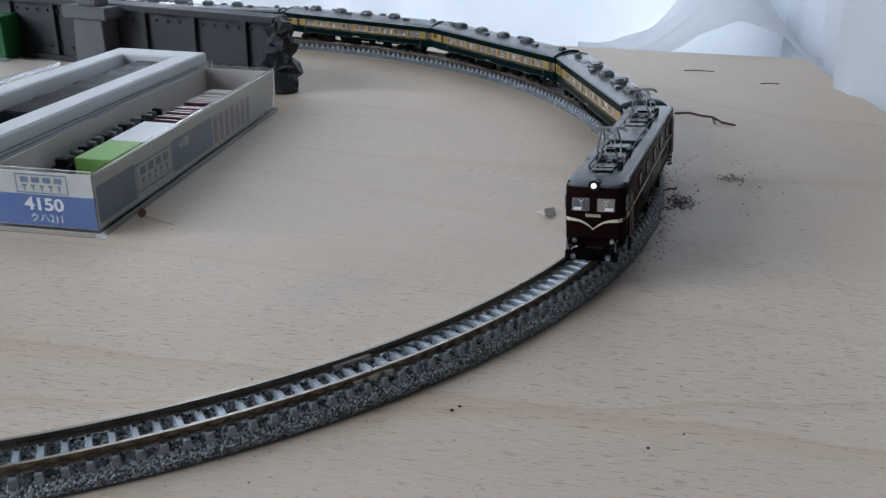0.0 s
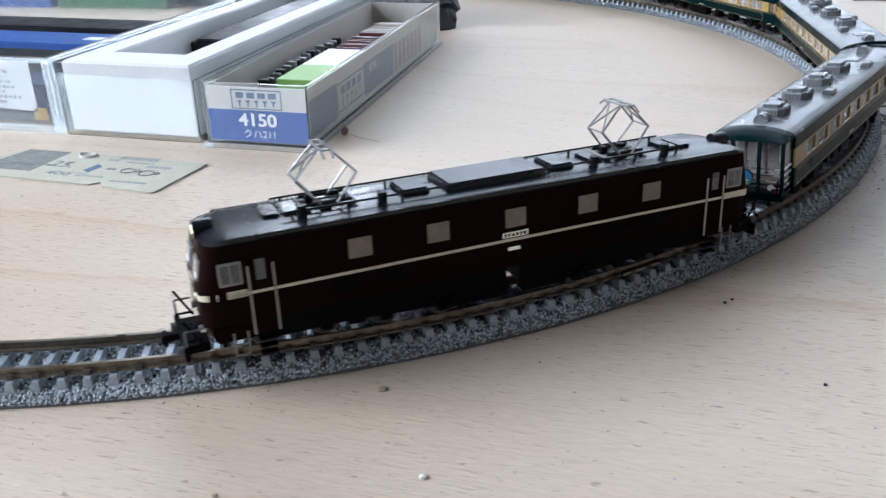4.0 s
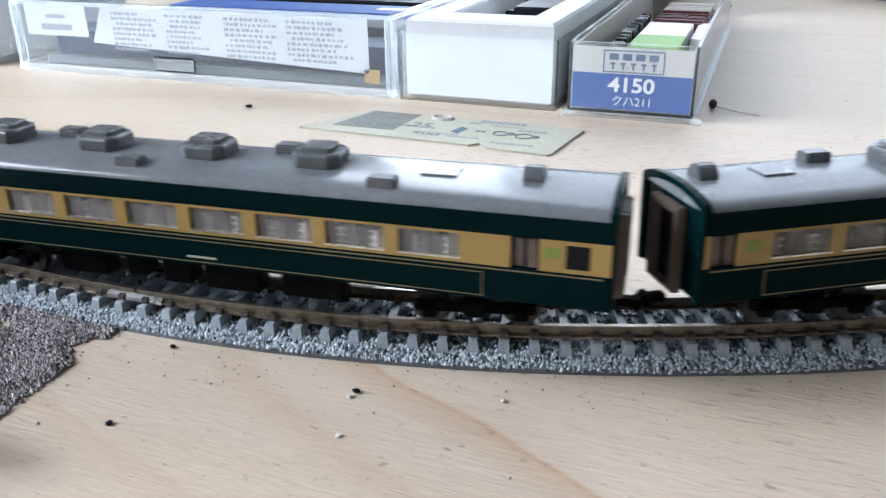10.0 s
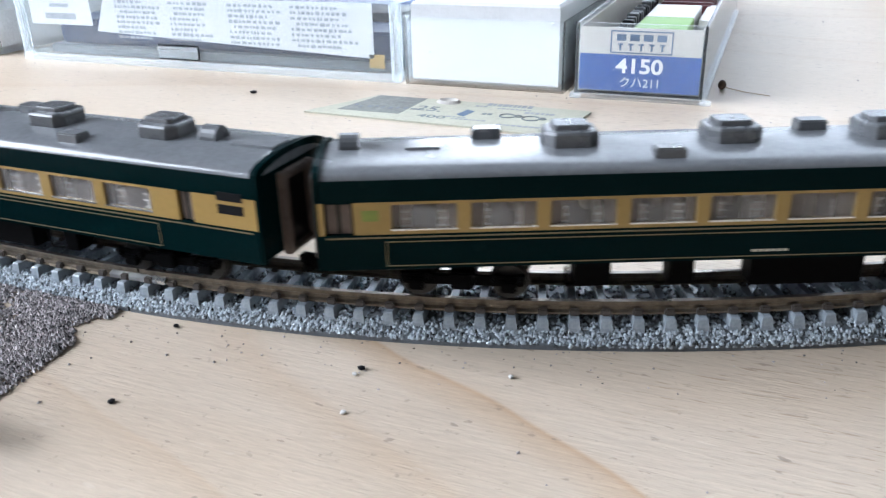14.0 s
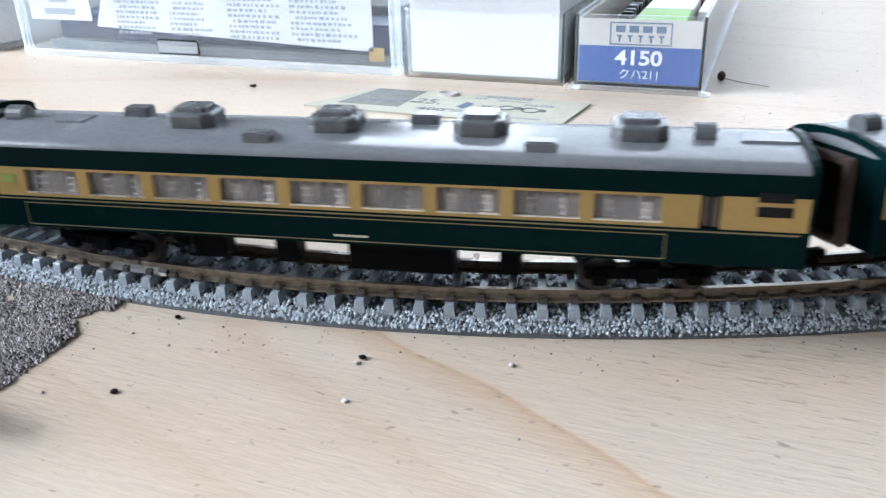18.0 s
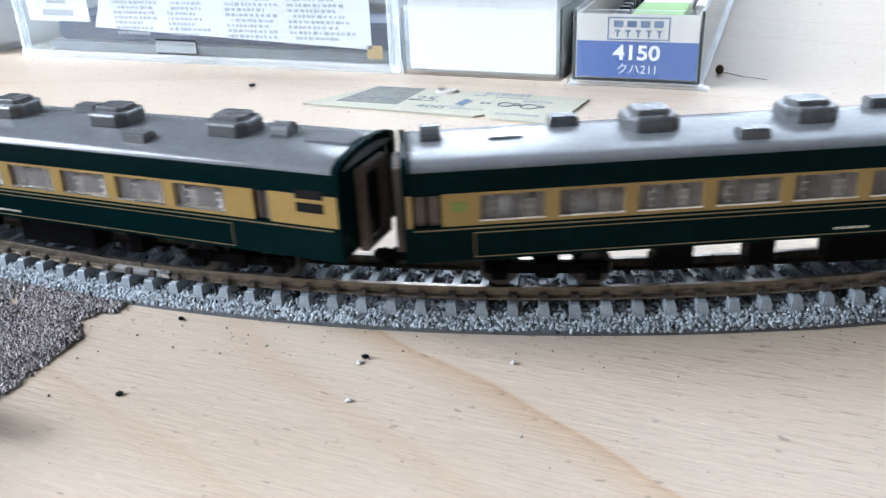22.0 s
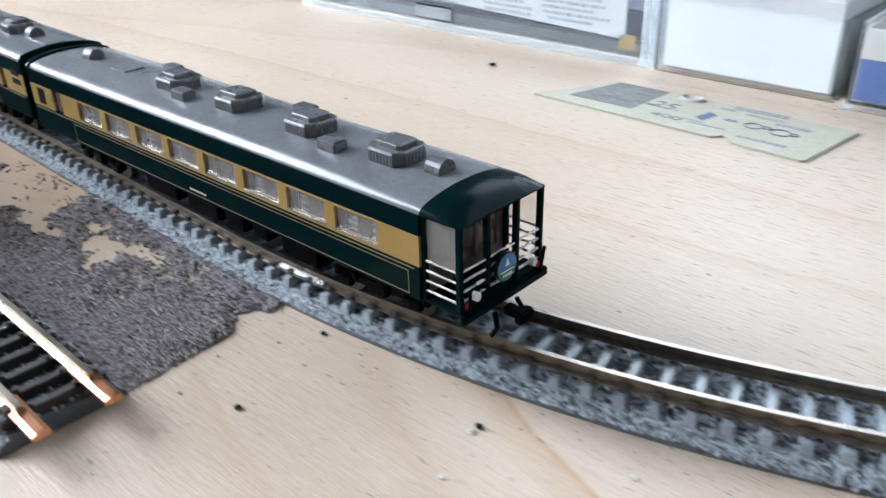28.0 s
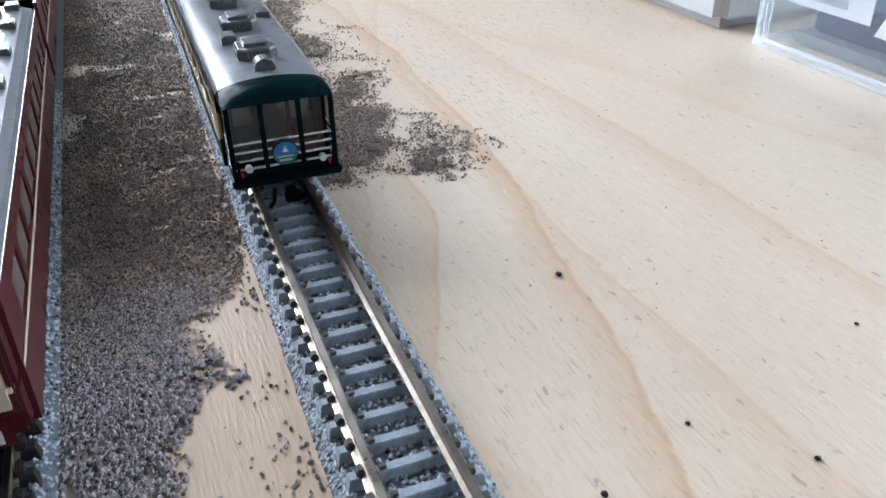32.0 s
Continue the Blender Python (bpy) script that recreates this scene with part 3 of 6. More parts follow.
TIE_MESH_DARK = tie_mesh("sleeper", TIE_DARK, 1.0, 5.7)


def section(way, s0, s1, lab, stony, tie=None, joint=True, steel=None, shiny=False, foot_glint=False):
    t = thing("track_section", Matrix(), lab, "model track", "sections of grey-bedded track")
    n = max(1, round((s1 - s0) / PITCH))
    bank = cant if way is track else level
    shared("roadbed", mesh_of("roadbed", *sweep(way, s0 + 0.0002, s1 - 0.0002, BED_PROFILE, bank=bank), BED), t, Matrix())
    for o in (-5.0, 5.0):
        r = shared("rail", mesh_of("rail", *sweep(way, s0 + 0.0002, s1 - 0.0002, rail_profile(o), bank=bank), steel or RAIL), t, Matrix())
        tagged(r, "brown-sided rail with a bright worn head")
        cap = mesh_of("rail_head", *sweep(way, s0 + 0.0002, s1 - 0.0002, [(o - 0.42, 6.18), (o - 0.42, 6.26), (o + 0.42, 6.26), (o + 0.42, 6.18)], bank=bank), STEEL)
        shared("rail_head", cap, r, Matrix())
        # the glint along the rail's foot is put in as a paler strip
        if foot_glint:
            q = math.copysign(1.22, o)
            foot = mesh_of("rail_foot", *sweep(way, s0 + 0.0004, s1 - 0.0004, [(o + min(q, -q * 0.2), 4.28), (o + min(q, -q * 0.2), 4.55 if q < 0 else 4.86), (o + max(q, -q * 0.2), 4.86 if q < 0 else 4.55), (o + max(q, -q * 0.2), 4.28)], bank=bank), PALERAIL)
            tagged(shared("rail_foot", foot, r, Matrix()), "pale strip painted for the glint on the rail foot")
        if joint:
            j = mesh_of("rail_joiner", *sweep(way, s0 - 0.0055, s0 + 0.0055, [(o - 1.25, 4.35), (o - 1.25, 5.0), (o - 0.6, 5.35), (o + 0.6, 5.35), (o + 1.25, 5.0), (o + 1.25, 4.35)], 0.003, bank), SILVER if shiny else STEEL)
            shared("rail_joiner", j, t, Matrix())
    for i in range(n):
        s = s0 + (s1 - s0) * (i + 0.5) / n
        x, y, h = way(s)
        lean, lift = bank(s)
        shared("sleeper", tie or TIE_MESH, t, pose(x, y, (lift + 4.5 * math.sin(lean)) * MM, math.degrees(lean), 0, math.degrees(h)))
    if stony:
        rng = np.random.default_rng(int(abs(s0) * 1e4) + 7)
        pts = []
        for k in range(int((s1 - s0) * stony)):
            s = rng.uniform(s0, s1)
            x, y, h = way(s)
            u = rng.uniform(0, 1)
            if u < 0.60:
                # shoulders: a low upright edge and the slope above it
                side = 1 if u < 0.38 else -1
                o0, z0 = tilt(side * 9.2, 0.75, bank(s))
                o1, z1 = tilt(side * 7.2, 2.65, bank(s))
                wall = max(0.0, z0 - 0.75)
                q = rng.uniform(0, wall + 2.7)
                o, z = (o0, 0.6 + q) if q < wall else (o0 + (o1 - o0) * (q - wall) / 2.7, z0 + (z1 - z0) * (q - wall) / 2.7)
            else:
                o, z = tilt(rng.uniform(-7.2, 7.2), 2.75, bank(s))
            o *= MM
            pts.append((x - math.sin(h) * o, y + math.cos(h) * o, z * MM, rng.uniform(0.00045, 0.0008)))
        scatter("ballast", pts, BALLAST, t, "moulded grey stone ballast with dark gaps", 1.0, round_off=True)
    return t


def tracks():
    q = RC * radians(45)
    curve = "curved grey-bedded model track with brown rails"
    section(track, -2 * q, -q, curve, 3000)
    section(track, -q, 0, curve, 14000)
    section(track, 0, q, curve, 56000)
    section(track, q, 0.4295, curve, 60000)
    e = RC * radians(92)
    line = "straight grey-bedded model track with brown rails"
    section(track, 0.4295, e + 0.14, line, 80000, shiny=True, foot_glint=True)
    section(track, e + 0.14, e + 0.388, line, 36000, foot_glint=True)
    section(track, e + 0.388, e + 0.70, line, 0)
    section(track, -2 * q - 0.248, -2 * q, line, 0)
    section(track, -2 * q - 0.496, -2 * q - 0.248, line, 0)
    section(track, -2 * q - 0.85, -2 * q - 0.496, line, 0)
    dark = "straight siding with dark sleepers and pale rails"
    a = section(siding, 0, 0.248, dark, 34000, TIE_MESH_DARK, False, PALERAIL)
    section(siding, 0.248, 0.70, dark, 0, TIE_MESH_DARK, True, PALERAIL)
    for o in (-5.0, 5.0):
        shared("end_joiner", mesh_of("end_joiner", *sweep(siding, -0.006, 0.005, [(o - 1.3, 4.35), (o - 1.3, 5.1), (o - 0.6, 5.5), (o + 0.6, 5.5), (o + 1.3, 5.1), (o + 1.3, 4.35)], 0.002), COPPER), a, Matrix()).name = "rail_joiner"


tracks()


# ---- rolling stock: x ahead, y to the left, z up from the rail tops, in millimetres ----
def bogie(parent, x, long=True, axles=2, base=14.0):
    """A bogie on its own pivot, which turns under the body."""
    e = new("bogie")
    e.parent = parent
    e.location = (x * MM, 0, 0)
    bm = bmx()
    for sgn in (-1, 1):
        box(bm, -base / 2 - 2.4, base / 2 + 2.4, sgn * 6.4 - 0.5, sgn * 6.4 + 0.5, 2.6, 4.2, 0.2)
        for k in range(axles):
            ax = -base / 2 + base * k / (axles - 1)
            box(bm, ax - 1.3, ax + 1.3, sgn * 6.9 - 0.7, sgn * 6.9 + 0.7, 1.8, 3.6, 0.25)
            rod(bm, (ax - 2.0, sgn * 6.9, 3.4), (ax - 2.0, sgn * 6.9, 4.6), 0.55, 8)
            rod(bm, (ax + 2.0, sgn * 6.9, 3.4), (ax + 2.0, sgn * 6.9, 4.6), 0.55, 8)
        box(bm, -1.8, 1.8, sgn * 7.0 - 0.8, sgn * 7.0 + 0.8, 2.2, 5.0, 0.3)
    box(bm, -2.0, 2.0, -6.2, 6.2, 3.0, 5.4)
    part("bogie_frame", bm, BLACK, e)
    for k in range(axles):
        ax = -base / 2 + base * k / (axles - 1)
        bm = bmx()
        for sgn in (-1, 1):
            rod(bm, (ax, sgn * 4.1, 2.75), (ax, sgn * 5.3, 2.75), 2.75, 20)
            rod(bm, (ax, sgn * 3.9, 2.75), (ax, sgn * 4.1, 2.75), 3.2, 20)
        rod(bm, (ax, -5.2, 2.75), (ax, 5.2, 2.75), 0.6, 8)
        part("wheelset", bm, WHEEL, e)
    return e


def coupler(parent, x, sgn):
    bm = bmx()
    box(bm, x if sgn > 0 else x - 3.4, x + 3.4 if sgn > 0 else x, -0.9, 0.9, 3.6, 5.0, 0.2)
    xx = x + sgn * 3.2
    box(bm, xx - 0.7, xx + 0.7, -1.5, 1.5, 3.2, 5.3, 0.3)
    box(bm, xx - 0.4, xx + 0.4, 1.0, 2.2, 3.3, 4.6, 0.2)
    return part("coupler", bm, BLACK, parent)


HALF = 9.6
# outline of a carriage, half: offset and height from the cantrail over the crown
ROOF_HALF = [(9.75, 20.5), (9.7, 20.9), (9.15, 21.5), (7.6, 22.05), (5.2, 22.5), (2.6, 22.78), (0, 22.85)]


def roof_ring(x, drop=0.0, pinch=1.0, lift=0.0):
    floor = ROOF_HALF[0][1] + lift
    top = [(x, y * pinch, max(floor, z + lift - drop * (z + lift - floor) / 3.4)) for y, z in ROOF_HALF]
    return top + [(p[0], -p[1], p[2]) for p in top[-2::-1]] + [(x, -9.2 * pinch, floor), (x, 9.2 * pinch, floor)]


def cooler(parent, x):
    bm = bmx()
    def ring(a, b, c, z):
        return [(x + a, b - c, z), (x + a - c, b, z), (x - a + c, b, z), (x - a, b - c, z), (x - a, c - b, z), (x - a + c, -b, z), (x + a - c, -b, z), (x + a, c - b, z)]
    loft(bm, [ring(3.9, 3.5, 1.4, 22.0), ring(4.0, 3.6, 1.4, 22.25), ring(4.0, 3.6, 1.4, 24.5), ring(3.8, 3.4, 1.35, 24.85), ring(3.6, 3.2, 1.3, 24.95), ring(2.75, 2.3, 0.5, 25.0), ring(2.7, 2.25, 0.5, 25.6), ring(2.5, 2.05, 0.45, 25.75)])
    ob = part("cooling_unit", bm, ACGREY, parent)
    bm = bmx()
    for sgn in (-1, 1):
        for k in range(7):
            xx = x - 2.1 + k * 0.7
            box(bm, xx - 0.12, xx + 0.12, sgn * 3.6 - 0.1, sgn * 3.6 + 0.1, 22.9, 24.3)
        for k in range(6):
            yy = -1.9 + k * 0.76
            box(bm, x + sgn * 4.0 - 0.1, x + sgn * 4.0 + 0.1, yy - 0.14, yy + 0.14, 22.9, 24.2)
    part("louvre", bm, ROOFGREY, ob)
    return ob


def ventilator(parent, x, y, long=4.6, z=23.2):
    bm = bmx()
    box(bm, x - long / 2, x + long / 2, y - 1.5, y + 1.5, z, z + 2.3, 0.25, 0.05)
    return part("ventilator", bm, ACGREY, parent)


def carriage(parent, observation):
    """A lounge carriage. An observation carriage has an open end deck ahead."""
    L = 63.0 if observation else 65.0
    B = 64.7 if observation else 65.0       # half length towards the coupled end
    deck = 56.1 if observation else L       # where the closed body ends ahead
    if observation:
        wins = [(47.8 - 11.62 * i - 9.4, 47.8 - 11.62 * i) for i in range(8)]
        doors = [(-54.6, -50.5)]
        small = [(-61.8, -58.4, 13.2, 16.8)]
    else:
        wins = [(54.6 - 11.36 * i - 9.4, 54.6 - 11.36 * i) for i in range(9)]
        doors = [(60.0, 64.2), (-53.6, -50.8)]
        small = [(-62.8, -58.2, 14.6, 16.1), (-62.8, -58.2, 16.7, 18.1)]
    zb0, zb1 = 12.5, 17.4                   # the yellow band
    wz0, wz1 = 13.2, 17.0                   # the panes
    # shell: lower and upper side walls, end walls, floor
    for sgn in (-1, 1):
        part("lower_side", box(bmx(), -B, deck, sgn * HALF - 0.45, sgn * HALF + 0.45, 7.1, zb0), GREEN, parent)
        part("upper_side", box(bmx(), -B, deck, sgn * (HALF - 0.05) - 0.4, sgn * (HALF - 0.05) + 0.4, zb1, 20.6), GREEN, parent)
    for x in ((-B,) if observation else (-B, L - 0.8)):
        part("end_wall", box(bmx(), x, x + 0.8, -9.1, 9.1, 7.1, 20.6), GREEN, parent)
    part("floor_plate", box(bmx(), -B + 0.8, deck - 0.3, -9.1, 9.1, 6.8, 7.3), GREEN, parent)
    # the band on each side: posts between openings, sill and header
    for sgn in (-1, 1):
        cuts = sorted([(a, b, wz0, wz1) for a, b in wins] + [(a, b, 11.0, 17.6) for a, b in doors])
        x = -B
        y0, y1 = sgn * (HALF - 0.03) - 0.42, sgn * (HALF - 0.03) + 0.42
        for a, b, z0, z1 in cuts + [(deck, deck, 0, 99)]:
            if a > x:
                part("window_pillar", box(bmx(), x, a, y0, y1, zb0, zb1), YELLOW, parent, "ochre yellow pillar between the windows")
            if a < deck and z0 > zb0:
                part("window_sill", box(bmx(), a, b, y0, y1, zb0, z0), YELLOW, parent)
            if a < deck and z1 < zb1:
                part("window_header", box(bmx(), a, b, y0, y1, z1, zb1), YELLOW, parent)
            x = b
        for a, b in wins:
            bm = bmx()
            box(bm, a + 0.02, b - 0.02, sgn * (HALF - 0.12) - 0.12, sgn * (HALF - 0.12) + 0.12, wz0 + 0.02, wz1 - 0.02)
            part("window", bm, GLASS, parent, "clear carriage window").visible_shadow = False
            bm = bmx()
            y2 = sgn * (HALF + 0.36)
            box(bm, a - 0.05, b + 0.05, y2 - 0.12, y2 + 0.12, wz0 - 0.16, wz0 + 0.10)
            part("window_ledge", bm, SILVER, parent, "thin bright window ledge")
        for a, b in doors:
            bm = bmx()
            box(bm, a, b, sgn * (HALF - 0.55) - 0.25, sgn * (HALF - 0.55) + 0.25, 7.2, 17.8)
            d = part("door", bm, GREEN, parent)
            bm = bmx()
            mid = (a + b) / 2
            for u0, u1 in ((a + 0.35, mid - 0.25), (mid + 0.25, b - 0.35)):
                box(bm, u0, u1, sgn * (HALF - 0.28) - 0.06, sgn * (HALF - 0.28) + 0.06, 12.6, 17.0)
            part("door_window", bm, INTERIOR, d, "brown tinted narrow door window")
        for a, b, z0, z1 in small:
            bm = bmx()
            box(bm, a, b, sgn * (HALF + 0.40) - 0.06, sgn * (HALF + 0.40) + 0.06, z0, z1, 0.05)
            part("small_window", bm, DARKPLASTIC, parent, "small dark end window")
        # fine gold lines
        bm = bmx()
        ya, yb = sgn * (HALF + 0.47) - 0.05, sgn * (HALF + 0.47) + 0.05
        box(bm, -B + 1, deck - 1, ya, yb, 11.95, 12.17)
        part("gold_line", bm, GOLD, parent)
        bm = bmx()
        x0, x1 = (-46.5, 54.0) if observation else (-46.5, 55.5)
        box(bm, x0, x1, ya, yb, 11.3, 11.44)
        box(bm, x0, x1, ya, yb, 7.55, 7.69)
        box(bm, x0, x0 + 0.14, ya, yb, 7.69, 11.3)
        box(bm, x1 - 0.14, x1, ya, yb, 7.69, 11.3)
        part("gold_panel_line", bm, GOLD, parent)
        bm = bmx()
        for k in range(6):
            box(bm, -2.6 + k * 0.9, -2.0 + k * 0.9, ya, yb, 8.3, 8.65)
        part("number_bars", bm, CREAMLINE, parent, "tiny pale lettering bars")
        bm = bmx()
        gx = -56.4 if observation else 57.6
        box(bm, gx - 1.2, gx + 1.2, sgn * (HALF + 0.44) - 0.05, sgn * (HALF + 0.44) + 0.05, 14.6, 16.2)
        part("green_mark", bm, CLASSGREEN, parent, "small pale green class mark")
    # roof
    rings = [roof_ring(-B - 0.25, 0.9), roof_ring(-B + 0.2, 0.25), roof_ring(-B + 1.5)]
    if observation:
        rings += [roof_ring(deck)]
        part("roof", loft(bmx(), rings), ROOFGREY, parent, smooth=True)
        rings = [roof_ring(deck + (L - deck + 0.3) * u + 0.2 * u ** 6, 3.0 * u ** 2.6, 1 - 0.03 * u ** 5) for u in (k / 12 for k in range(13))]
        part("deck_canopy", loft(bmx(), rings), GREEN, parent, "glossy dark green rounded canopy over the deck", smooth=True)
    else:
        rings += [roof_ring(L - 1.5), roof_ring(L - 0.2, 0.25), roof_ring(L + 0.25, 0.9)]
        part("roof", loft(bmx(), rings), ROOFGREY, parent, smooth=True)
    units = [42.4, 22.3, 2.2, -17.6] if observation else [28.1, 4.1, -18.8, -42.2]
    for x in units:
        cooler(parent, x)
    if observation:
        for x, y in ((31.6, -3.6), (13.1, 6.3), (-10.6, -3.6), (-30.2, 6.3)):
            ventilator(parent, x, y, z=21.2 if y > 0 else 22.0)
    else:
        for x, y in ((40.3, -3.6), (14.7, 6.3), (-9.4, -3.6), (-28.4, 6.3)):
            ventilator(parent, x, y, z=21.2 if y > 0 else 22.0)
    for x in ((51.2, -52.0) if observation else (60.8, -51.4)):
        bm = bmx()
        rod(bm, (x - 1.5, 0, 23.0), (x + 1.5, 0, 23.0), 1.9, 18)
        part("round_ventilator", bm, ACGREY, parent)
    for x0, x1 in (((-40.6, -34.8),) if observation else ((-64.0, -56.2), (47.4, 52.4))):
        bm = bmx()
        box(bm, x0, x1, -2.2, 2.6, 22.4, 23.1, 0.15)
        part("roof_hatch", bm, ROOFGREY, parent)
    # dark rim that frames each closed end
    for sgn in ((-1,) if observation else (-1, 1)):
        x = sgn * (B if sgn < 0 else L)
        half = [(9.95, 7.1), (9.95, 20.4)] + [(y + 0.2, z + 0.25) for y, z in ROOF_HALF[1:-1]] + [(0, 23.1)]
        inner = [(8.9, 7.1), (8.9, 20.0)] + [(y * 0.9, z - 0.75) for y, z in ROOF_HALF[1:-1]] + [(0, 22.1)]
        prof = lambda x, h: [(x, y, z) for y, z in h] + [(x, -y, z) for y, z in h[-2::-1]]
        o0, o1, i1, i0 = (prof(a, h) for a, h in ((x - sgn * 0.55, half), (x + sgn * 0.5, half), (x + sgn * 0.5, inner), (x - sgn * 0.2, inner)))
        bm = bmx()
        loft(bm, [o0, o1, i1, i0], close=False)
        part("end_rim", bm, GREEN, parent, "dark green rim round the carriage end")
    # gangway at each closed end
    for sgn in ((-1,) if observation else (-1, 1)):
        bm = bmx()
        x = sgn * ((B if sgn < 0 else L) + 0.9)
        for y0, y1, z0, z1 in ((-4.4, -3.0, 6.6, 19.8), (3.0, 4.4, 6.6, 19.8), (-3.0, 3.0, 18.6, 19.8), (-3.0, 3.0, 6.6, 7.4)):
            box(bm, x - 0.75, x + 0.75, y0, y1, z0, z1, 0.2)
        part("gangway", bm, INTERIOR, parent, "grey-brown bellows gangway")
        bm = bmx()
        box(bm, sgn * (B + 0.06) - 0.1, sgn * (B + 0.06) + 0.1, -2.9, 2.9, 7.4, 18.6)
        part("end_door", bm, DARKPLASTIC, parent)
    # inside: floor, seats and a partition
    bm = bmx()
    box(bm, -B + 1, deck - 1, -9.0, 9.0, 7.3, 10.6)
    part("interior_floor", bm, INTERIOR, parent)
    rng = random.Random(5 if observation else 9)
    bm = bmx()
    for a, b in wins:
        for y in (-5.6, 5.6):
            for xx in (a + 1.2, b - 2.6):
                box(bm, xx, xx + 1.5, y - 2.4, y + 2.4, 10.6, 15.2 + rng.uniform(-0.4, 0.4), 0.3)
    part("seats", bm, SEAT, parent, "rows of pale moulded seats")
    # bright reflections in the windows, put in as three white bars a seat
    bm = bmx()
    for a, b in wins:
        for y in (-8.1, 8.1):
            for xx in (a + 1.0, b - 2.8):
                for z in (12.9, 14.0, 15.1):
                    box(bm, xx, xx + 1.9, y - 0.12, y + 0.12, z, z + 0.26)
    tagged(part("seat_trim", bm, PALE, parent, "white bars standing in for bright reflections at the seats"), kind="stuff")
    bm = bmx()
    for a, b in wins:
        for sgn in (-1, 1):
            w = rng.uniform(1.2, 2.6)
            for u0, u1 in ((a, a + w), (b - w, b)):
                box(bm, u0, u1, sgn * 8.75 - 0.1, sgn * 8.75 + 0.1, 13.0, 17.2)
    part("curtains", bm, CURTAIN, parent, "brown half-drawn curtains")
    # under the floor
    bm = bmx()
    box(bm, -B + 1.5, deck - 1.5, -8.2, 8.2, 6.4, 6.8)
    part("underframe", bm, BLACK, parent)
    gear = ((28.0, 22.3), (13.6, 9.8), (1.4, -15.6), (-22.6, -25.8)) if not observation else ((30, 20.5), (16.5, 12.5), (9.5, 4.0), (1.5, -8.5), (-12.5, -23.0))
    for b, a in gear:
        for sgn in (-1, 1):
            bm = bmx()
            box(bm, a, b, sgn * 5.8 - 1.9, sgn * 5.8 + 1.9, 1.6 + (b % 1.3), 6.4, 0.2)
            part("equipment_box", bm, BLACK, parent)
    for x in (-24, 24):
        for sgn in (-1, 1):
            bm = bmx()
            rod(bm, (x, sgn * 7.2, 2.4), (x + 5, sgn * 7.2, 2.4), 0.3)
            rod(bm, (x, sgn * 7.2, 2.4), (x, sgn * 7.2, 5.4), 0.25)
            rod(bm, (x + 5, sgn * 7.2, 2.4), (x + 5, sgn * 7.2, 5.4), 0.25)
            part("step_iron", bm, BLACK, parent)
    coupler(parent, -B - 0.4, -1)
    coupler(parent, (L + 0.9) if observation else (L + 0.4), 1)
    if observation:
        open_deck(parent, deck, L)
    bogie(parent, 43.5)
    bogie(parent, -43.5)


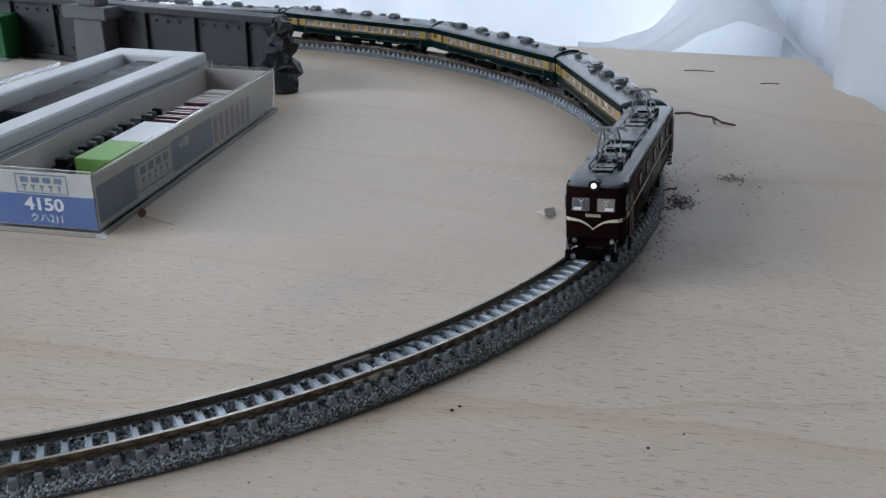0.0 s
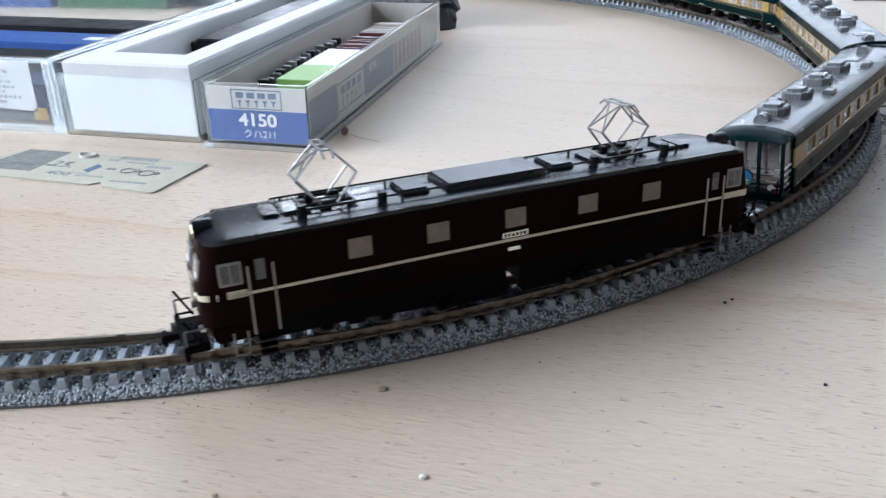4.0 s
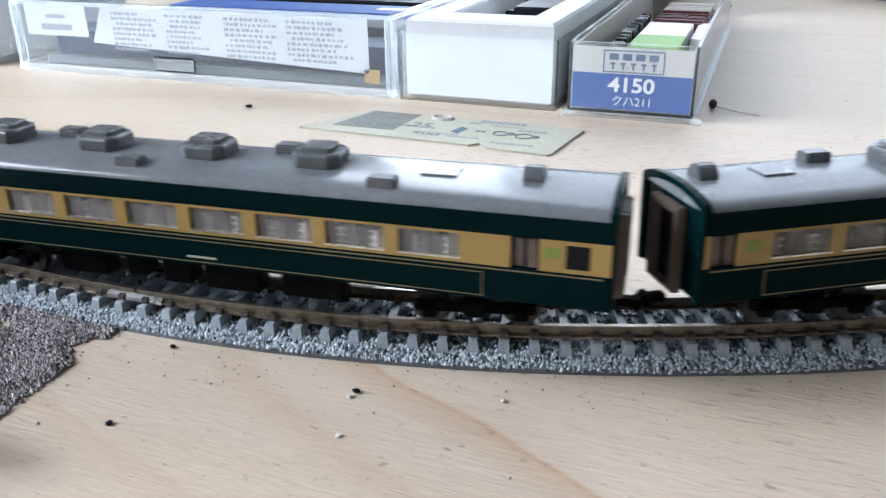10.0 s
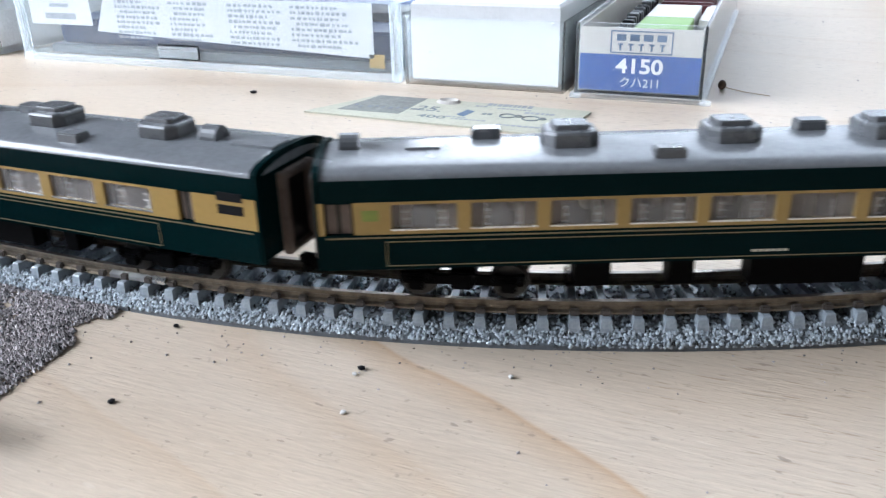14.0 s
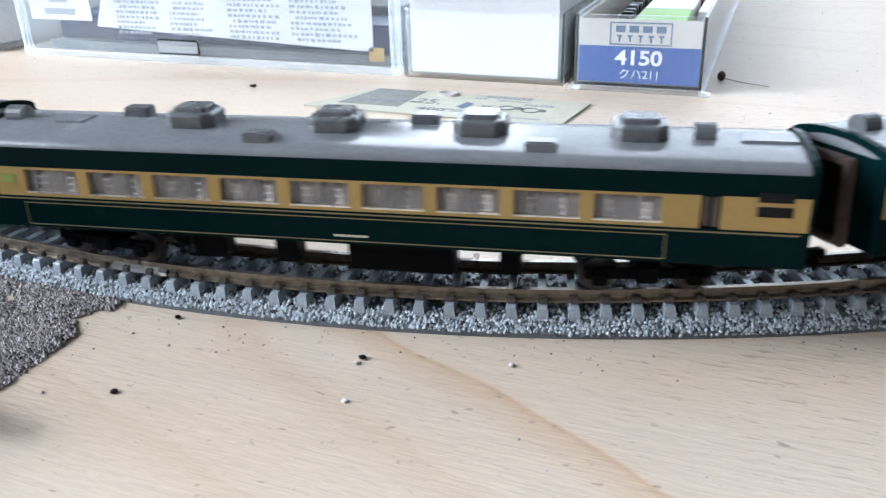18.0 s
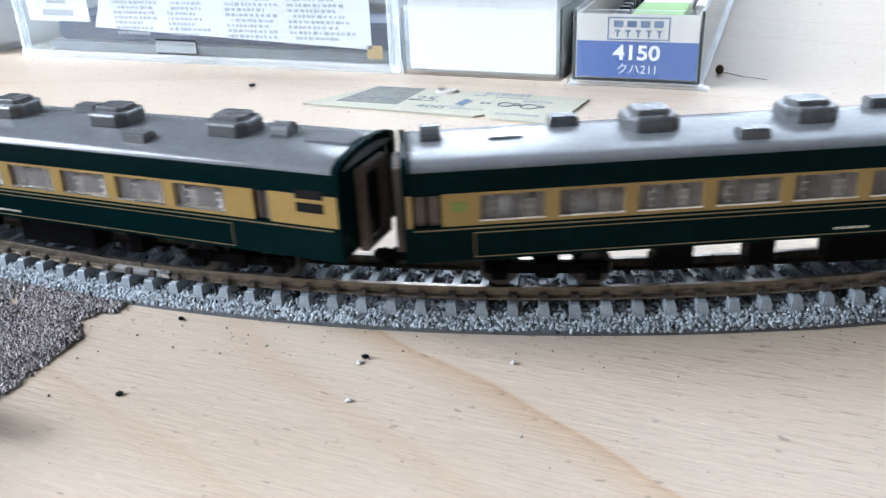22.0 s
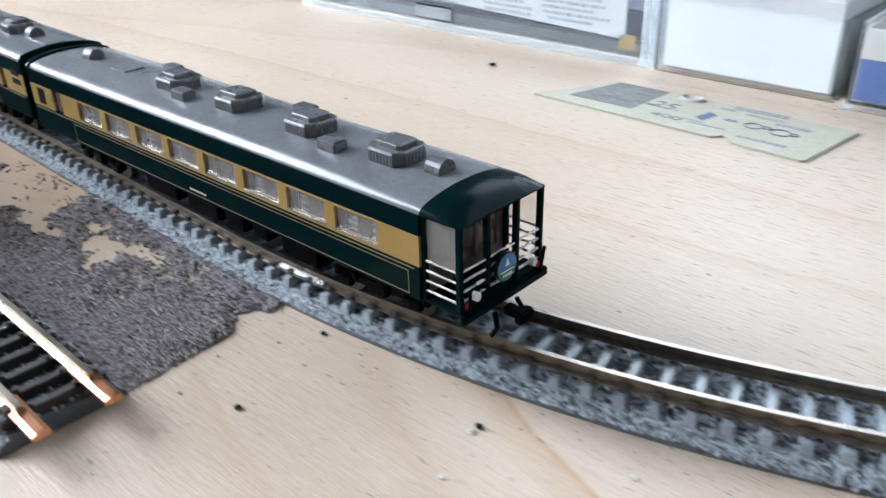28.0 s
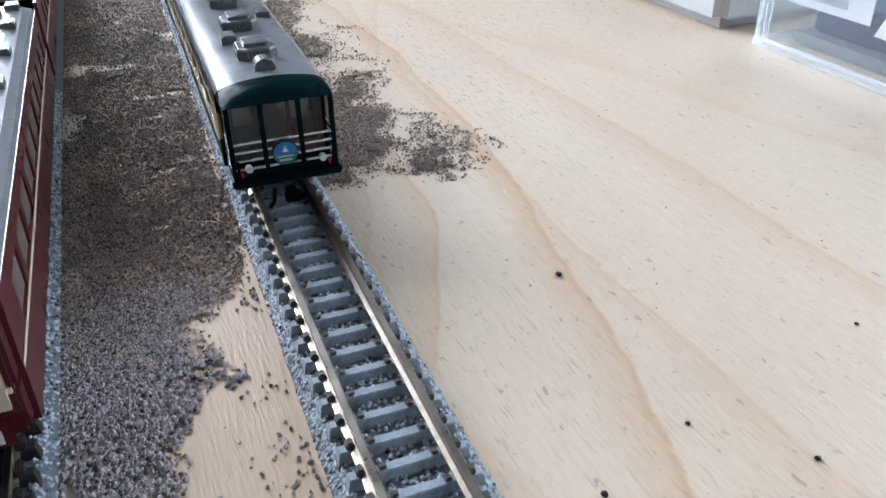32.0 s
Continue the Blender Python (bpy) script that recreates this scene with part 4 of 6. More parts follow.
def open_deck(parent, deck, L):
    bm = bmx()
    box(bm, deck - 0.5, L + 0.6, -9.4, 9.4, 6.6, 7.6, 0.25)
    part("deck_floor", bm, GREEN, parent)
    bm = bmx()
    box(bm, L + 0.2, L + 1.3, -9.9, 9.9, 5.7, 7.3, 0.3)
    part("buffer_beam", bm, GREEN, parent, "dark green end beam")
    # bulkhead behind the deck: panel, two windows and a door with silver posts
    for y0, y1, z0, z1 in ((-9.2, -7.4, 7.6, 20.5), (7.4, 9.2, 7.6, 20.5), (-7.4, 7.4, 18.6, 20.5), (-7.4, 7.4, 7.6, 9.5), (-2.9, -2.3, 9.5, 18.6), (2.3, 2.9, 9.5, 18.6)):
        part("bulkhead_panel", box(bmx(), deck - 0.7, deck, y0, y1, z0, z1), INTERIOR, parent, "brown panel of the bulkhead behind the deck")
    for y0, y1 in ((-7.4, -2.9), (-2.3, 2.3), (2.9, 7.4)):
        bm = bmx()
        box(bm, deck - 0.45, deck - 0.25, y0, y1, 9.5, 18.6)
        part("bulkhead_window", bm, GLASS, parent).visible_shadow = False
    # posts that carry the canopy
    for y in (-9.1, -3.3, 3.3, 9.1):
        bm = bmx()
        box(bm, L - 0.6, L + 0.3, y - 0.42, y + 0.42, 7.4, 20.7, 0.1)
        part("canopy_post", bm, GREEN, parent)
    for sgn in (-1, 1):
        bm = bmx()
        box(bm, deck, deck + 0.8, sgn * 9.2 - 0.4, sgn * 9.2 + 0.4, 7.4, 20.7, 0.1)
        part("canopy_post", bm, GREEN, parent)
        bm = bmx()
        box(bm, deck + 0.8, L - 0.6, sgn * 9.2 - 0.1, sgn * 9.2 + 0.1, 13.6, 20.3)
        part("side_screen", bm, GLASS, parent, "clear side screen").visible_shadow = False
        for z in (8.6, 10.2, 11.8, 13.4):
            bm = bmx()
            box(bm, deck + 0.6, L - 0.4, sgn * 9.35 - 0.16, sgn * 9.35 + 0.12, z + 0.1, z + 0.5, 0.08)
            part("rail_bar", bm, SILVER, parent, "bright side rail bar")
    for y0, y1 in ((-8.7, -3.7), (-2.9, 2.9), (3.7, 8.7)):
        for z in (8.6, 10.2, 11.8, 13.4):
            bm = bmx()
            box(bm, L - 0.25, L + 0.15, y0, y1, z + 0.1, z + 0.48, 0.08)
            part("rail_bar", bm, SILVER, parent, "bright end rail bar")
    # head mark, tail lamps, hoses
    bm = bmx()
    rod(bm, (L + 0.3, 0, 11.2), (L + 0.9, 0, 11.2), 2.3, 28)
    disc = part("head_mark", bm, DARKPLASTIC, parent, "round blue and green head mark")
    bm = bmx()
    rod(bm, (L + 0.9, 0, 11.2), (L + 0.96, 0, 11.2), 2.1, 28)
    part("mark_field", bm, MARKBLUE, disc, "blue field")
    bm = bmx()
    rim = [(y * 0.1, 11.0 - 0.45 * math.cos(y * 0.12)) for y in range(-19, 20, 2)]
    low = [(y, 11.2 - math.sqrt(max(0.0, 1.95 ** 2 - y * y))) for y, z in rim]
    loft(bm, [[(x, y, z) for y, z in rim + low[::-1]] for x in (L + 0.94, L + 1.0)])
    part("mark_field", bm, MARKGREEN, disc, "green field below")
    bm = bmx()
    loft(bm, [[(x, y, z) for y, z in ((-0.55, 11.45), (0.55, 11.45), (0.2, 12.1), (0.0, 12.6), (-0.2, 12.1))] for x in (L + 0.94, L + 1.03)])
    part("mark_peak", bm, PALE, disc, "pale pointed mark")
    bm = bmx()
    box(bm, L + 1.0, L + 1.05, -1.5, 1.5, 10.55, 10.72)
    for k in range(5):
        box(bm, L + 1.0, L + 1.05, -1.05 + 0.44 * k, -0.78 + 0.44 * k, 9.75, 10.2)
    part("mark_lines", bm, PALE, disc, "pale plain lines")
    for sgn in (-1, 1):
        bm = bmx()
        rod(bm, (L + 0.2, sgn * 6.6, 9.2), (L + 1.1, sgn * 6.6, 9.2), 0.65, 16)
        part("marker_lamp", bm, PALE, parent, "pale marker lamp")
        bm = bmx()
        rod(bm, (L + 0.3, sgn * 8.1, 8.1), (L + 0.75, sgn * 8.1, 8.1), 0.5, 12)
        part("tail_lens", bm, REDLENS, parent, "small red tail lens")
        bm = bmx()
        rod(bm, (L + 0.9, sgn * 8.2, 6.9), (L + 1.3, sgn * 8.6, 11.2), 0.28)
        part("handrail", bm, BLACK, parent)
        bm = bmx()
        rod(bm, (L + 0.8, sgn * 2.6, 4.8), (L + 1.8, sgn * 3.2, 2.6), 0.4)
        rod(bm, (L + 1.8, sgn * 3.2, 2.6), (L + 1.2, sgn * 3.9, 1.4), 0.4)
        part("brake_hose", bm, BLACK, parent)


def pantograph(parent, x):
    e = new("pantograph")
    e.parent = parent
    e.location = (x * MM, 0, 0)
    z0 = 26.2
    bm = bmx()
    for sx in (-1, 1):
        rod(bm, (sx * 5.2, -3.8, z0), (sx * 5.2, 3.8, z0), 0.3)
    for sy in (-1, 1):
        rod(bm, (-5.2, sy * 3.8, z0), (5.2, sy * 3.8, z0), 0.3)
        rod(bm, (-5.2, sy * 1.6, z0), (5.2, sy * 1.6, z0), 0.22)
    part("base_frame", bm, PANTO, e)
    bm = bmx()
    for sx in (-1, 1):
        for sy in (-1, 1):
            rod(bm, (sx * 4.2, sy * 2.8, z0 - 2.0), (sx * 4.2, sy * 2.8, z0), 0.7, 8)
    part("insulator", bm, ACGREY, e)
    bm = bmx()
    for x0, x1, y, h in ((-3.4, -1.2, -2.4, 1.5), (-0.6, 1.6, 2.2, 1.3), (1.9, 3.6, -1.6, 1.7), (-2.6, 2.6, 0.3, 0.7)):
        box(bm, x0, x1, y - 0.8, y + 0.8, z0 - 1.6, z0 - 0.5 + h, 0.2)
    rod(bm, (-4.6, -3.0, z0 + 0.5), (4.6, -3.0, z0 + 0.5), 0.35)
    rod(bm, (-4.6, 3.0, z0 + 0.5), (4.6, 3.0, z0 + 0.5), 0.35)
    part("spring_gear", bm, DARKPLASTIC, e)
    zk, zt = z0 + 5.6, z0 + 11.0
    for sx in (-1, 1):
        for sy in (-1, 1):
            part("lower_arm", rod(bmx(), (sx * 1.6, sy * 3.4, z0 + 0.3), (sx * 6.0, sy * 2.8, zk), 0.27), PANTO, e)
            part("upper_arm", rod(bmx(), (sx * 6.0, sy * 2.8, zk), (sx * 0.9, sy * 2.1, zt), 0.24), PANTO, e)
            part("brace", rod(bmx(), (sx * 6.0, sy * 2.8, zk), (sx * 0.9, -sy * 2.1, zt), 0.17), PANTO, e)
        part("knee_bar", rod(bmx(), (sx * 6.0, -2.8, zk), (sx * 6.0, 2.8, zk), 0.18), PANTO, e)
    bm = bmx()
    for sx in (-1, 1):
        rod(bm, (sx * 0.9, -4.2, zt), (sx * 0.9, 4.2, zt), 0.3)
        for sy in (-1, 1):
            rod(bm, (sx * 0.9, sy * 4.2, zt), (sx * 0.9, sy * 6.0, zt - 1.1), 0.24)
    for y in (-4.0, 0, 4.0):
        box(bm, -1.1, 1.1, y - 0.25, y + 0.25, zt - 0.2, zt + 0.15)
    part("contact_strip", bm, PANTO, e)


def locomotive(parent):
    L = 63.0
    ends = [(L, 7.2), (L - 0.6, 8.3), (L - 2.2, 9.2), (L - 5.0, 9.6)]
    z0, zw, z1 = 8.4, 15.2, 24.0

    def outline(lean):
        return [(x - lean * (1 if i < 2 else 0.8), w) for i, (x, w) in enumerate(ends)]
    # body: a hollow ring of walls with rounded ends; the ends lean back over the waist
    def prism(z_lo, z_hi, lean_lo, lean_hi):
        lo = outline(lean_lo)
        hi = outline(lean_hi)
        f = lambda pts, z: [(x, w, z) for x, w in pts[::-1]] + [(x, -w, z) for x, w in pts] + [(-x, -w, z) for x, w in pts[::-1]] + [(-x, w, z) for x, w in pts]
        return [f(lo, z_lo), f(hi, z_hi)]
    part("body", loft(bmx(), prism(z0, zw, 0, 0) + prism(zw, z1, 0.0, 1.9)[1:]), BROWN, parent, "grape brown painted body", smooth=True)
    # roof: shallow crown
    rings = []
    for x, w, c in ((-L + 2.0, 6.9, 0.2), (-L + 3.4, 8.7, 0.9), (-L + 7, 9.3, 1.7), (L - 7, 9.3, 1.7), (L - 3.4, 8.7, 0.9), (L - 2.0, 6.9, 0.2)):
        top = [(x, w, z1), (x, w * 0.93, z1 + c * 0.55), (x, w * 0.6, z1 + c * 0.9), (x, 0, z1 + c)]
        rings.append(top + [(p[0], -p[1], p[2]) for p in top[-2::-1]])
    part("roof", loft(bmx(), rings), LROOF, parent, "glossy black roof", smooth=True)
    for sgn in (-1, 1):
        bm = bmx()
        box(bm, -L + 6, L - 6, sgn * 8.6 - 0.7, sgn * 8.6 + 0.7, z1 + 0.15, z1 + 1.0, 0.15)
        part("roof_walkway", bm, LROOF, parent)
        bm = bmx()
        y = sgn * 9.66
        box(bm, -L + 5.4, L - 5.4, y - 0.06, y + 0.06, 14.05, 14.62)
        part("waist_stripe", bm, CREAMLINE, parent, "cream waist stripe")
        for x in (32.7, 16.6, -0.6, -17.9, -34.2):
            bm = bmx()
            box(bm, x - 2.9, x + 2.9, y - 0.12, y + 0.12, 16.6, 21.6, 0.12)
            f = part("window", bm, BROWN, parent)
            bm = bmx()
            box(bm, x - 2.35, x + 2.35, sgn * 9.8 - 0.05, sgn * 9.8 + 0.05, 17.1, 21.1, 0.04)
            part("pane", bm, BEIGE, f, "opaque beige pane")
        bm = bmx()
        box(bm, -3.6, 2.4, y - 0.1, y + 0.1, 14.9, 16.1, 0.05)
        pl = part("number_plate", bm, SILVER, parent, "small silver number plate")
        bm = bmx()
        for k in range(6):
            box(bm, -3.0 + k * 0.9, -2.5 + k * 0.9, sgn * 9.78 - 0.04, sgn * 9.78 + 0.04, 15.15, 15.85)
        part("plate_bars", bm, BROWN, pl)
        bm = bmx()
        box(bm, -1.6, 1.2, y - 0.08, y + 0.08, 12.0, 12.8)
        part("maker_plate", bm, SILVER, parent)
        for ex in (-1, 1):
            # cab door with its pale handrails and the cab side window
            bm = bmx()
            a, b = sorted((ex * 50.0, ex * 53.6))
            box(bm, a, b, sgn * 9.62 - 0.08, sgn * 9.62 + 0.08, 6.0, 21.6, 0.05)
            d = part("cab_door", bm, BROWN, parent)
            bm = bmx()
            box(bm, a + 0.9, b - 0.9, sgn * 9.74 - 0.05, sgn * 9.74 + 0.05, 16.6, 20.6)
            part("door_window", bm, ACGREY, d)
            for xx in (ex * 49.5, ex * 54.1):
                bm = bmx()
                rod(bm, (xx, sgn * 10.0, 6.0), (xx, sgn * 10.0, 19.6), 0.22, 8)
                part("handrail", bm, DULLRAIL, parent, "pale vertical handrail")
            bm = bmx()
            a, b = sorted((ex * 55.1, ex * 59.4))
            box(bm, a, b, sgn * 9.58 - 0.14, sgn * 9.58 + 0.14, 16.3, 20.8, 0.1)
            f = part("cab_window", bm, PANTO, parent, "grey framed cab side window")
            bm = bmx()
            box(bm, a + 0.45, (a + b) / 2 - 0.15, sgn * 9.74 - 0.04, sgn * 9.74 + 0.04, 16.8, 20.3)
            box(bm, (a + b) / 2 + 0.15, b - 0.45, sgn * 9.74 - 0.04, sgn * 9.74 + 0.04, 16.8, 20.3)
            part("pane", bm, ACGREY, f)
            bm = bmx()
            a, b = sorted((ex * 54.6, ex * 61.2))
            box(bm, a, ex * 58.2 if ex > 0 else b, sgn * 9.62 - 0.1, sgn * 9.62 + 0.1, 13.8, 15.2)
            part("stripe_end", bm, CREAMLINE, parent)
            for k in range(3):
                bm = bmx()
                xx = ex * 51.8
                box(bm, xx - 1.6, xx + 1.6, sgn * 9.0 - 0.8, sgn * 9.0 + 0.8, 1.2 + 1.5 * k, 1.5 + 1.5 * k)
                part("step", bm, BLACK, parent)
    # roof gear
    for name, x0, x1, h, w in (("roof_monitor", -10.6, 12.6, 2.4, 5.6), ("roof_hatch", 15.6, 21.6, 2.2, 4.2), ("roof_hatch", -18.0, -12.4, 2.2, 4.2)):
        bm = bmx()
        box(bm, x0, x1, -w, w, z1 + 1.0, z1 + h + 0.6, 0.4, 0.04)
        part(name, bm, LROOF, parent)
    for x in (47.5, 43.5, -24.0, -44.0, -47.5):
        bm = bmx()
        box(bm, x - 1.6, x + 1.6, -3.4, 3.4, z1 + 1.2, z1 + 2.3, 0.25)
        part("roof_gear", bm, LROOF, parent)
    for x in (42.0, 26.0, -22.5, -41.0):
        bm = bmx()
        rod(bm, (x, 4.6, z1 + 0.8), (x, 4.6, z1 + 3.6), 1.0, 10)
        part("arrester", bm, DARKPLASTIC, parent)
    bm = bmx()
    for y in (-5.0, 5.0):
        rod(bm, (-46, y, z1 + 2.6), (46, y, z1 + 2.6), 0.22)
        for x in range(-44, 45, 11):
            rod(bm, (x, y, z1 + 1.0), (x, y, z1 + 2.6), 0.3)
    part("roof_conduit", bm, DARKPLASTIC, parent)
    pantograph(parent, 36.2)
    pantograph(parent, -31.6)
    for ex in (-1, 1):
        # face: two windows in silver frames, wings of cream meeting in a V, head lamp, plate
        for sy in (-1, 1):
            bm = bmx()
            box(bm, -0.12, 0.12, -2.75, 2.75, -2.0, 2.0, 0.1)
            w = part("front_window", bm, PANTO, parent, "grey framed front window")
            w.matrix_local = Matrix.Translation((ex * 62.30 * MM, sy * 3.95 * MM, 18.95 * MM)) @ Euler((0, radians(-12 * ex), 0)).to_matrix().to_4x4()
            # opaque pane: the daylight seen through it is put into its colour
            bm = bmx()
            box(bm, -0.06, 0.06, -2.5, 2.5, -1.75, 1.75)
            g = part("pane", bm, BEIGE if sy > 0 else ACGREY, w, "opaque cab pane with daylight put into its colour")
            g.matrix_local = Matrix.Translation((ex * 0.14 * MM, 0, 0))
            bm = bmx()
            for q0, q1 in (((0.3, -0.3), (0.0, 0.9)), ((0.0, 0.9), (-0.7, 1.6)), ((0.0, 0.9), (0.8, 1.5))):
                rod(bm, (ex * 0.3, q0[0], q0[1]), (ex * 0.3, q1[0], q1[1]), 0.13)
            part("wiper", bm, PALE, w, "pale forked wiper")
            bm = bmx()
            box(bm, ex * 0.22 - 0.03, ex * 0.22 + 0.03, -2.2 if sy < 0 else -0.4, 0.3 if sy < 0 else 2.2, -1.7, -0.8)
            part("desk_blind", bm, PALE, w, "white strip low in the pane")
            # cream wing
            pts = []
            for k in range(15):
                t = k / 14
                y = 9.35 * t
                z = 11.2 + 3.1 * (1 - (1 - t) ** 3.2)
                x = float(np.interp(y, (0, 7.2, 8.3, 9.2, 9.6), (L, L, L - 0.6, L - 2.2, L - 5.0))) + 0.1
                pts.append((ex * x, sy * y, z, 0.16 + 0.46 * t))
            rings = [[(x, y, z - h), (x, y, z + h), (x + ex * 0.12, y, z + h), (x + ex * 0.12, y, z - h)] for x, y, z, h in pts]
            part("cream_wing", loft(bmx(), rings), CREAMLINE, parent, "cream wing line of the front")
            bm = bmx()
            rod(bm, (ex * (L - 0.5), sy * 5.9, 7.4), (ex * (L + 0.5), sy * 5.9, 7.4), 0.75, 14)
            part("tail_lamp", bm, SILVER, parent)
            bm = bmx()
            rod(bm, (ex * (L + 0.3), sy * 7.4, 4.6), (ex * (L + 3.4), sy * 7.6, 10.2), 0.26)
            rod(bm, (ex * (L + 0.2), sy * 6.4, 5.6), (ex * (L + 3.6), sy * 6.6, 5.6), 0.26)
            rod(bm, (ex * (L + 3.6), sy * 6.6, 3.4), (ex * (L + 3.6), sy * 6.6, 5.6), 0.26)
            part("deck_rail", bm, BLACK, parent, "thin black pilot deck rail")
            bm = bmx()
            rod(bm, (ex * (L + 1.4), sy * 3.2, 4.8), (ex * (L + 2.6), sy * 3.6, 1.6), 0.4)
            part("brake_hose", bm, BLACK, parent)
        bm = bmx()
        rod(bm, (ex * (L - 5.0), 0, z1 + 0.9), (ex * (L - 1.3), 0, z1 + 0.9), 1.75, 18)
        h = part("head_lamp", bm, LROOF, parent, "round head lamp on the roof")
        bm = bmx()
        rod(bm, (ex * (L - 1.32), 0, z1 + 0.9), (ex * (L - 1.2), 0, z1 + 0.9), 0.85, 18)
        part("lamp_glass", bm, LAMP if ex > 0 else ACGREY, h)
        bm = bmx()
        for k in range(6):
            xx = ex * (L + 0.02)
            box(bm, xx - 0.12, xx + 0.12, -2.3 + k * 0.8, -1.8 + k * 0.8, 15.2, 16.1)
        part("plate_bars", bm, CREAMLINE, parent, "tiny pale number bars")
        bm = bmx()
        a, b = sorted((ex * (L - 1), ex * (L + 3.8)))
        box(bm, a, b, -6.8, 6.8, 3.0, 4.6, 0.3)
        part("pilot_deck", bm, BLACK, parent)
        coupler(parent, ex * (L + 3.4), ex)
    # running gear
    for x0, x1 in ((-52, -2.4), (0.8, 52)):
        bm = bmx()
        box(bm, x0, x1, -8.6, 8.6, 3.6, 8.6, 0.3)
        part("frame", bm, BLACK, parent)
    for ex in (-1, 1):
        a, b = sorted((ex * 50, ex * (L - 1.6)))
        bm = bmx()
        box(bm, a, b, -9.0, 9.0, 4.8, 8.5, 0.5)
        part("cab_skirt", bm, BROWN, parent)
        for sgn in (-1, 1):
            for x0, x1 in ((22.2, 29.6), (31.8, 39.2)):
                bm = bmx()
                a, b = sorted((ex * x0, ex * x1))
                for k in range(5):
                    box(bm, a, b, sgn * 9.62 - 0.08, sgn * 9.62 + 0.08, 10.6 + k * 0.62, 10.95 + k * 0.62)
                part("side_louvre", bm, BLACK, parent)
            bm = bmx()
            for z in (2.0, 4.2):
                rod(bm, (ex * 55.4, sgn * 9.2, z), (ex * 58.0, sgn * 9.2, z), 0.2)
            for x in (55.4, 58.0):
                rod(bm, (ex * x, sgn * 9.2, 2.0), (ex * x, sgn * 9.2, 6.6), 0.2)
            part("cab_ladder", bm, PANTO, parent, "small grey cab ladder")
        bm = bmx()
        a, b = sorted((ex * (L + 3.0), ex * (L + 4.0)))
        box(bm, a, b, -8.2, 8.2, 2.2, 5.2, 0.25)
        part("buffer_beam", bm, BLACK, parent)
        for sgn in (-1, 1):
            bm = bmx()
            rod(bm, (ex * (L + 4.0), sgn * 5.4, 3.6), (ex * (L + 5.0), sgn * 5.4, 3.6), 0.9, 12)
            rod(bm, (ex * (L + 3.5), sgn * 7.6, 5.2), (ex * (L + 3.5), sgn * 7.6, 8.2), 0.22)
            rod(bm, (ex * (L + 0.4), sgn * 7.6, 8.2), (ex * (L + 3.5), sgn * 7.6, 8.2), 0.22)
            part("beam_fitting", bm, ACGREY, parent, "dull grey fitting on the beam")
    for x0, x1 in ((-14, -3.2), (0.2, 14)):
        for sgn in (-1, 1):
            bm = bmx()
            box(bm, x0, x1, sgn * 6.6 - 1.6, sgn * 6.6 + 1.6, 1.2, 4.6, 0.25)
            part("equipment_box", bm, BLACK, parent)
    return [bogie(parent, 33.0, axles=4, base=36), bogie(parent, -33.0, axles=4, base=36)]


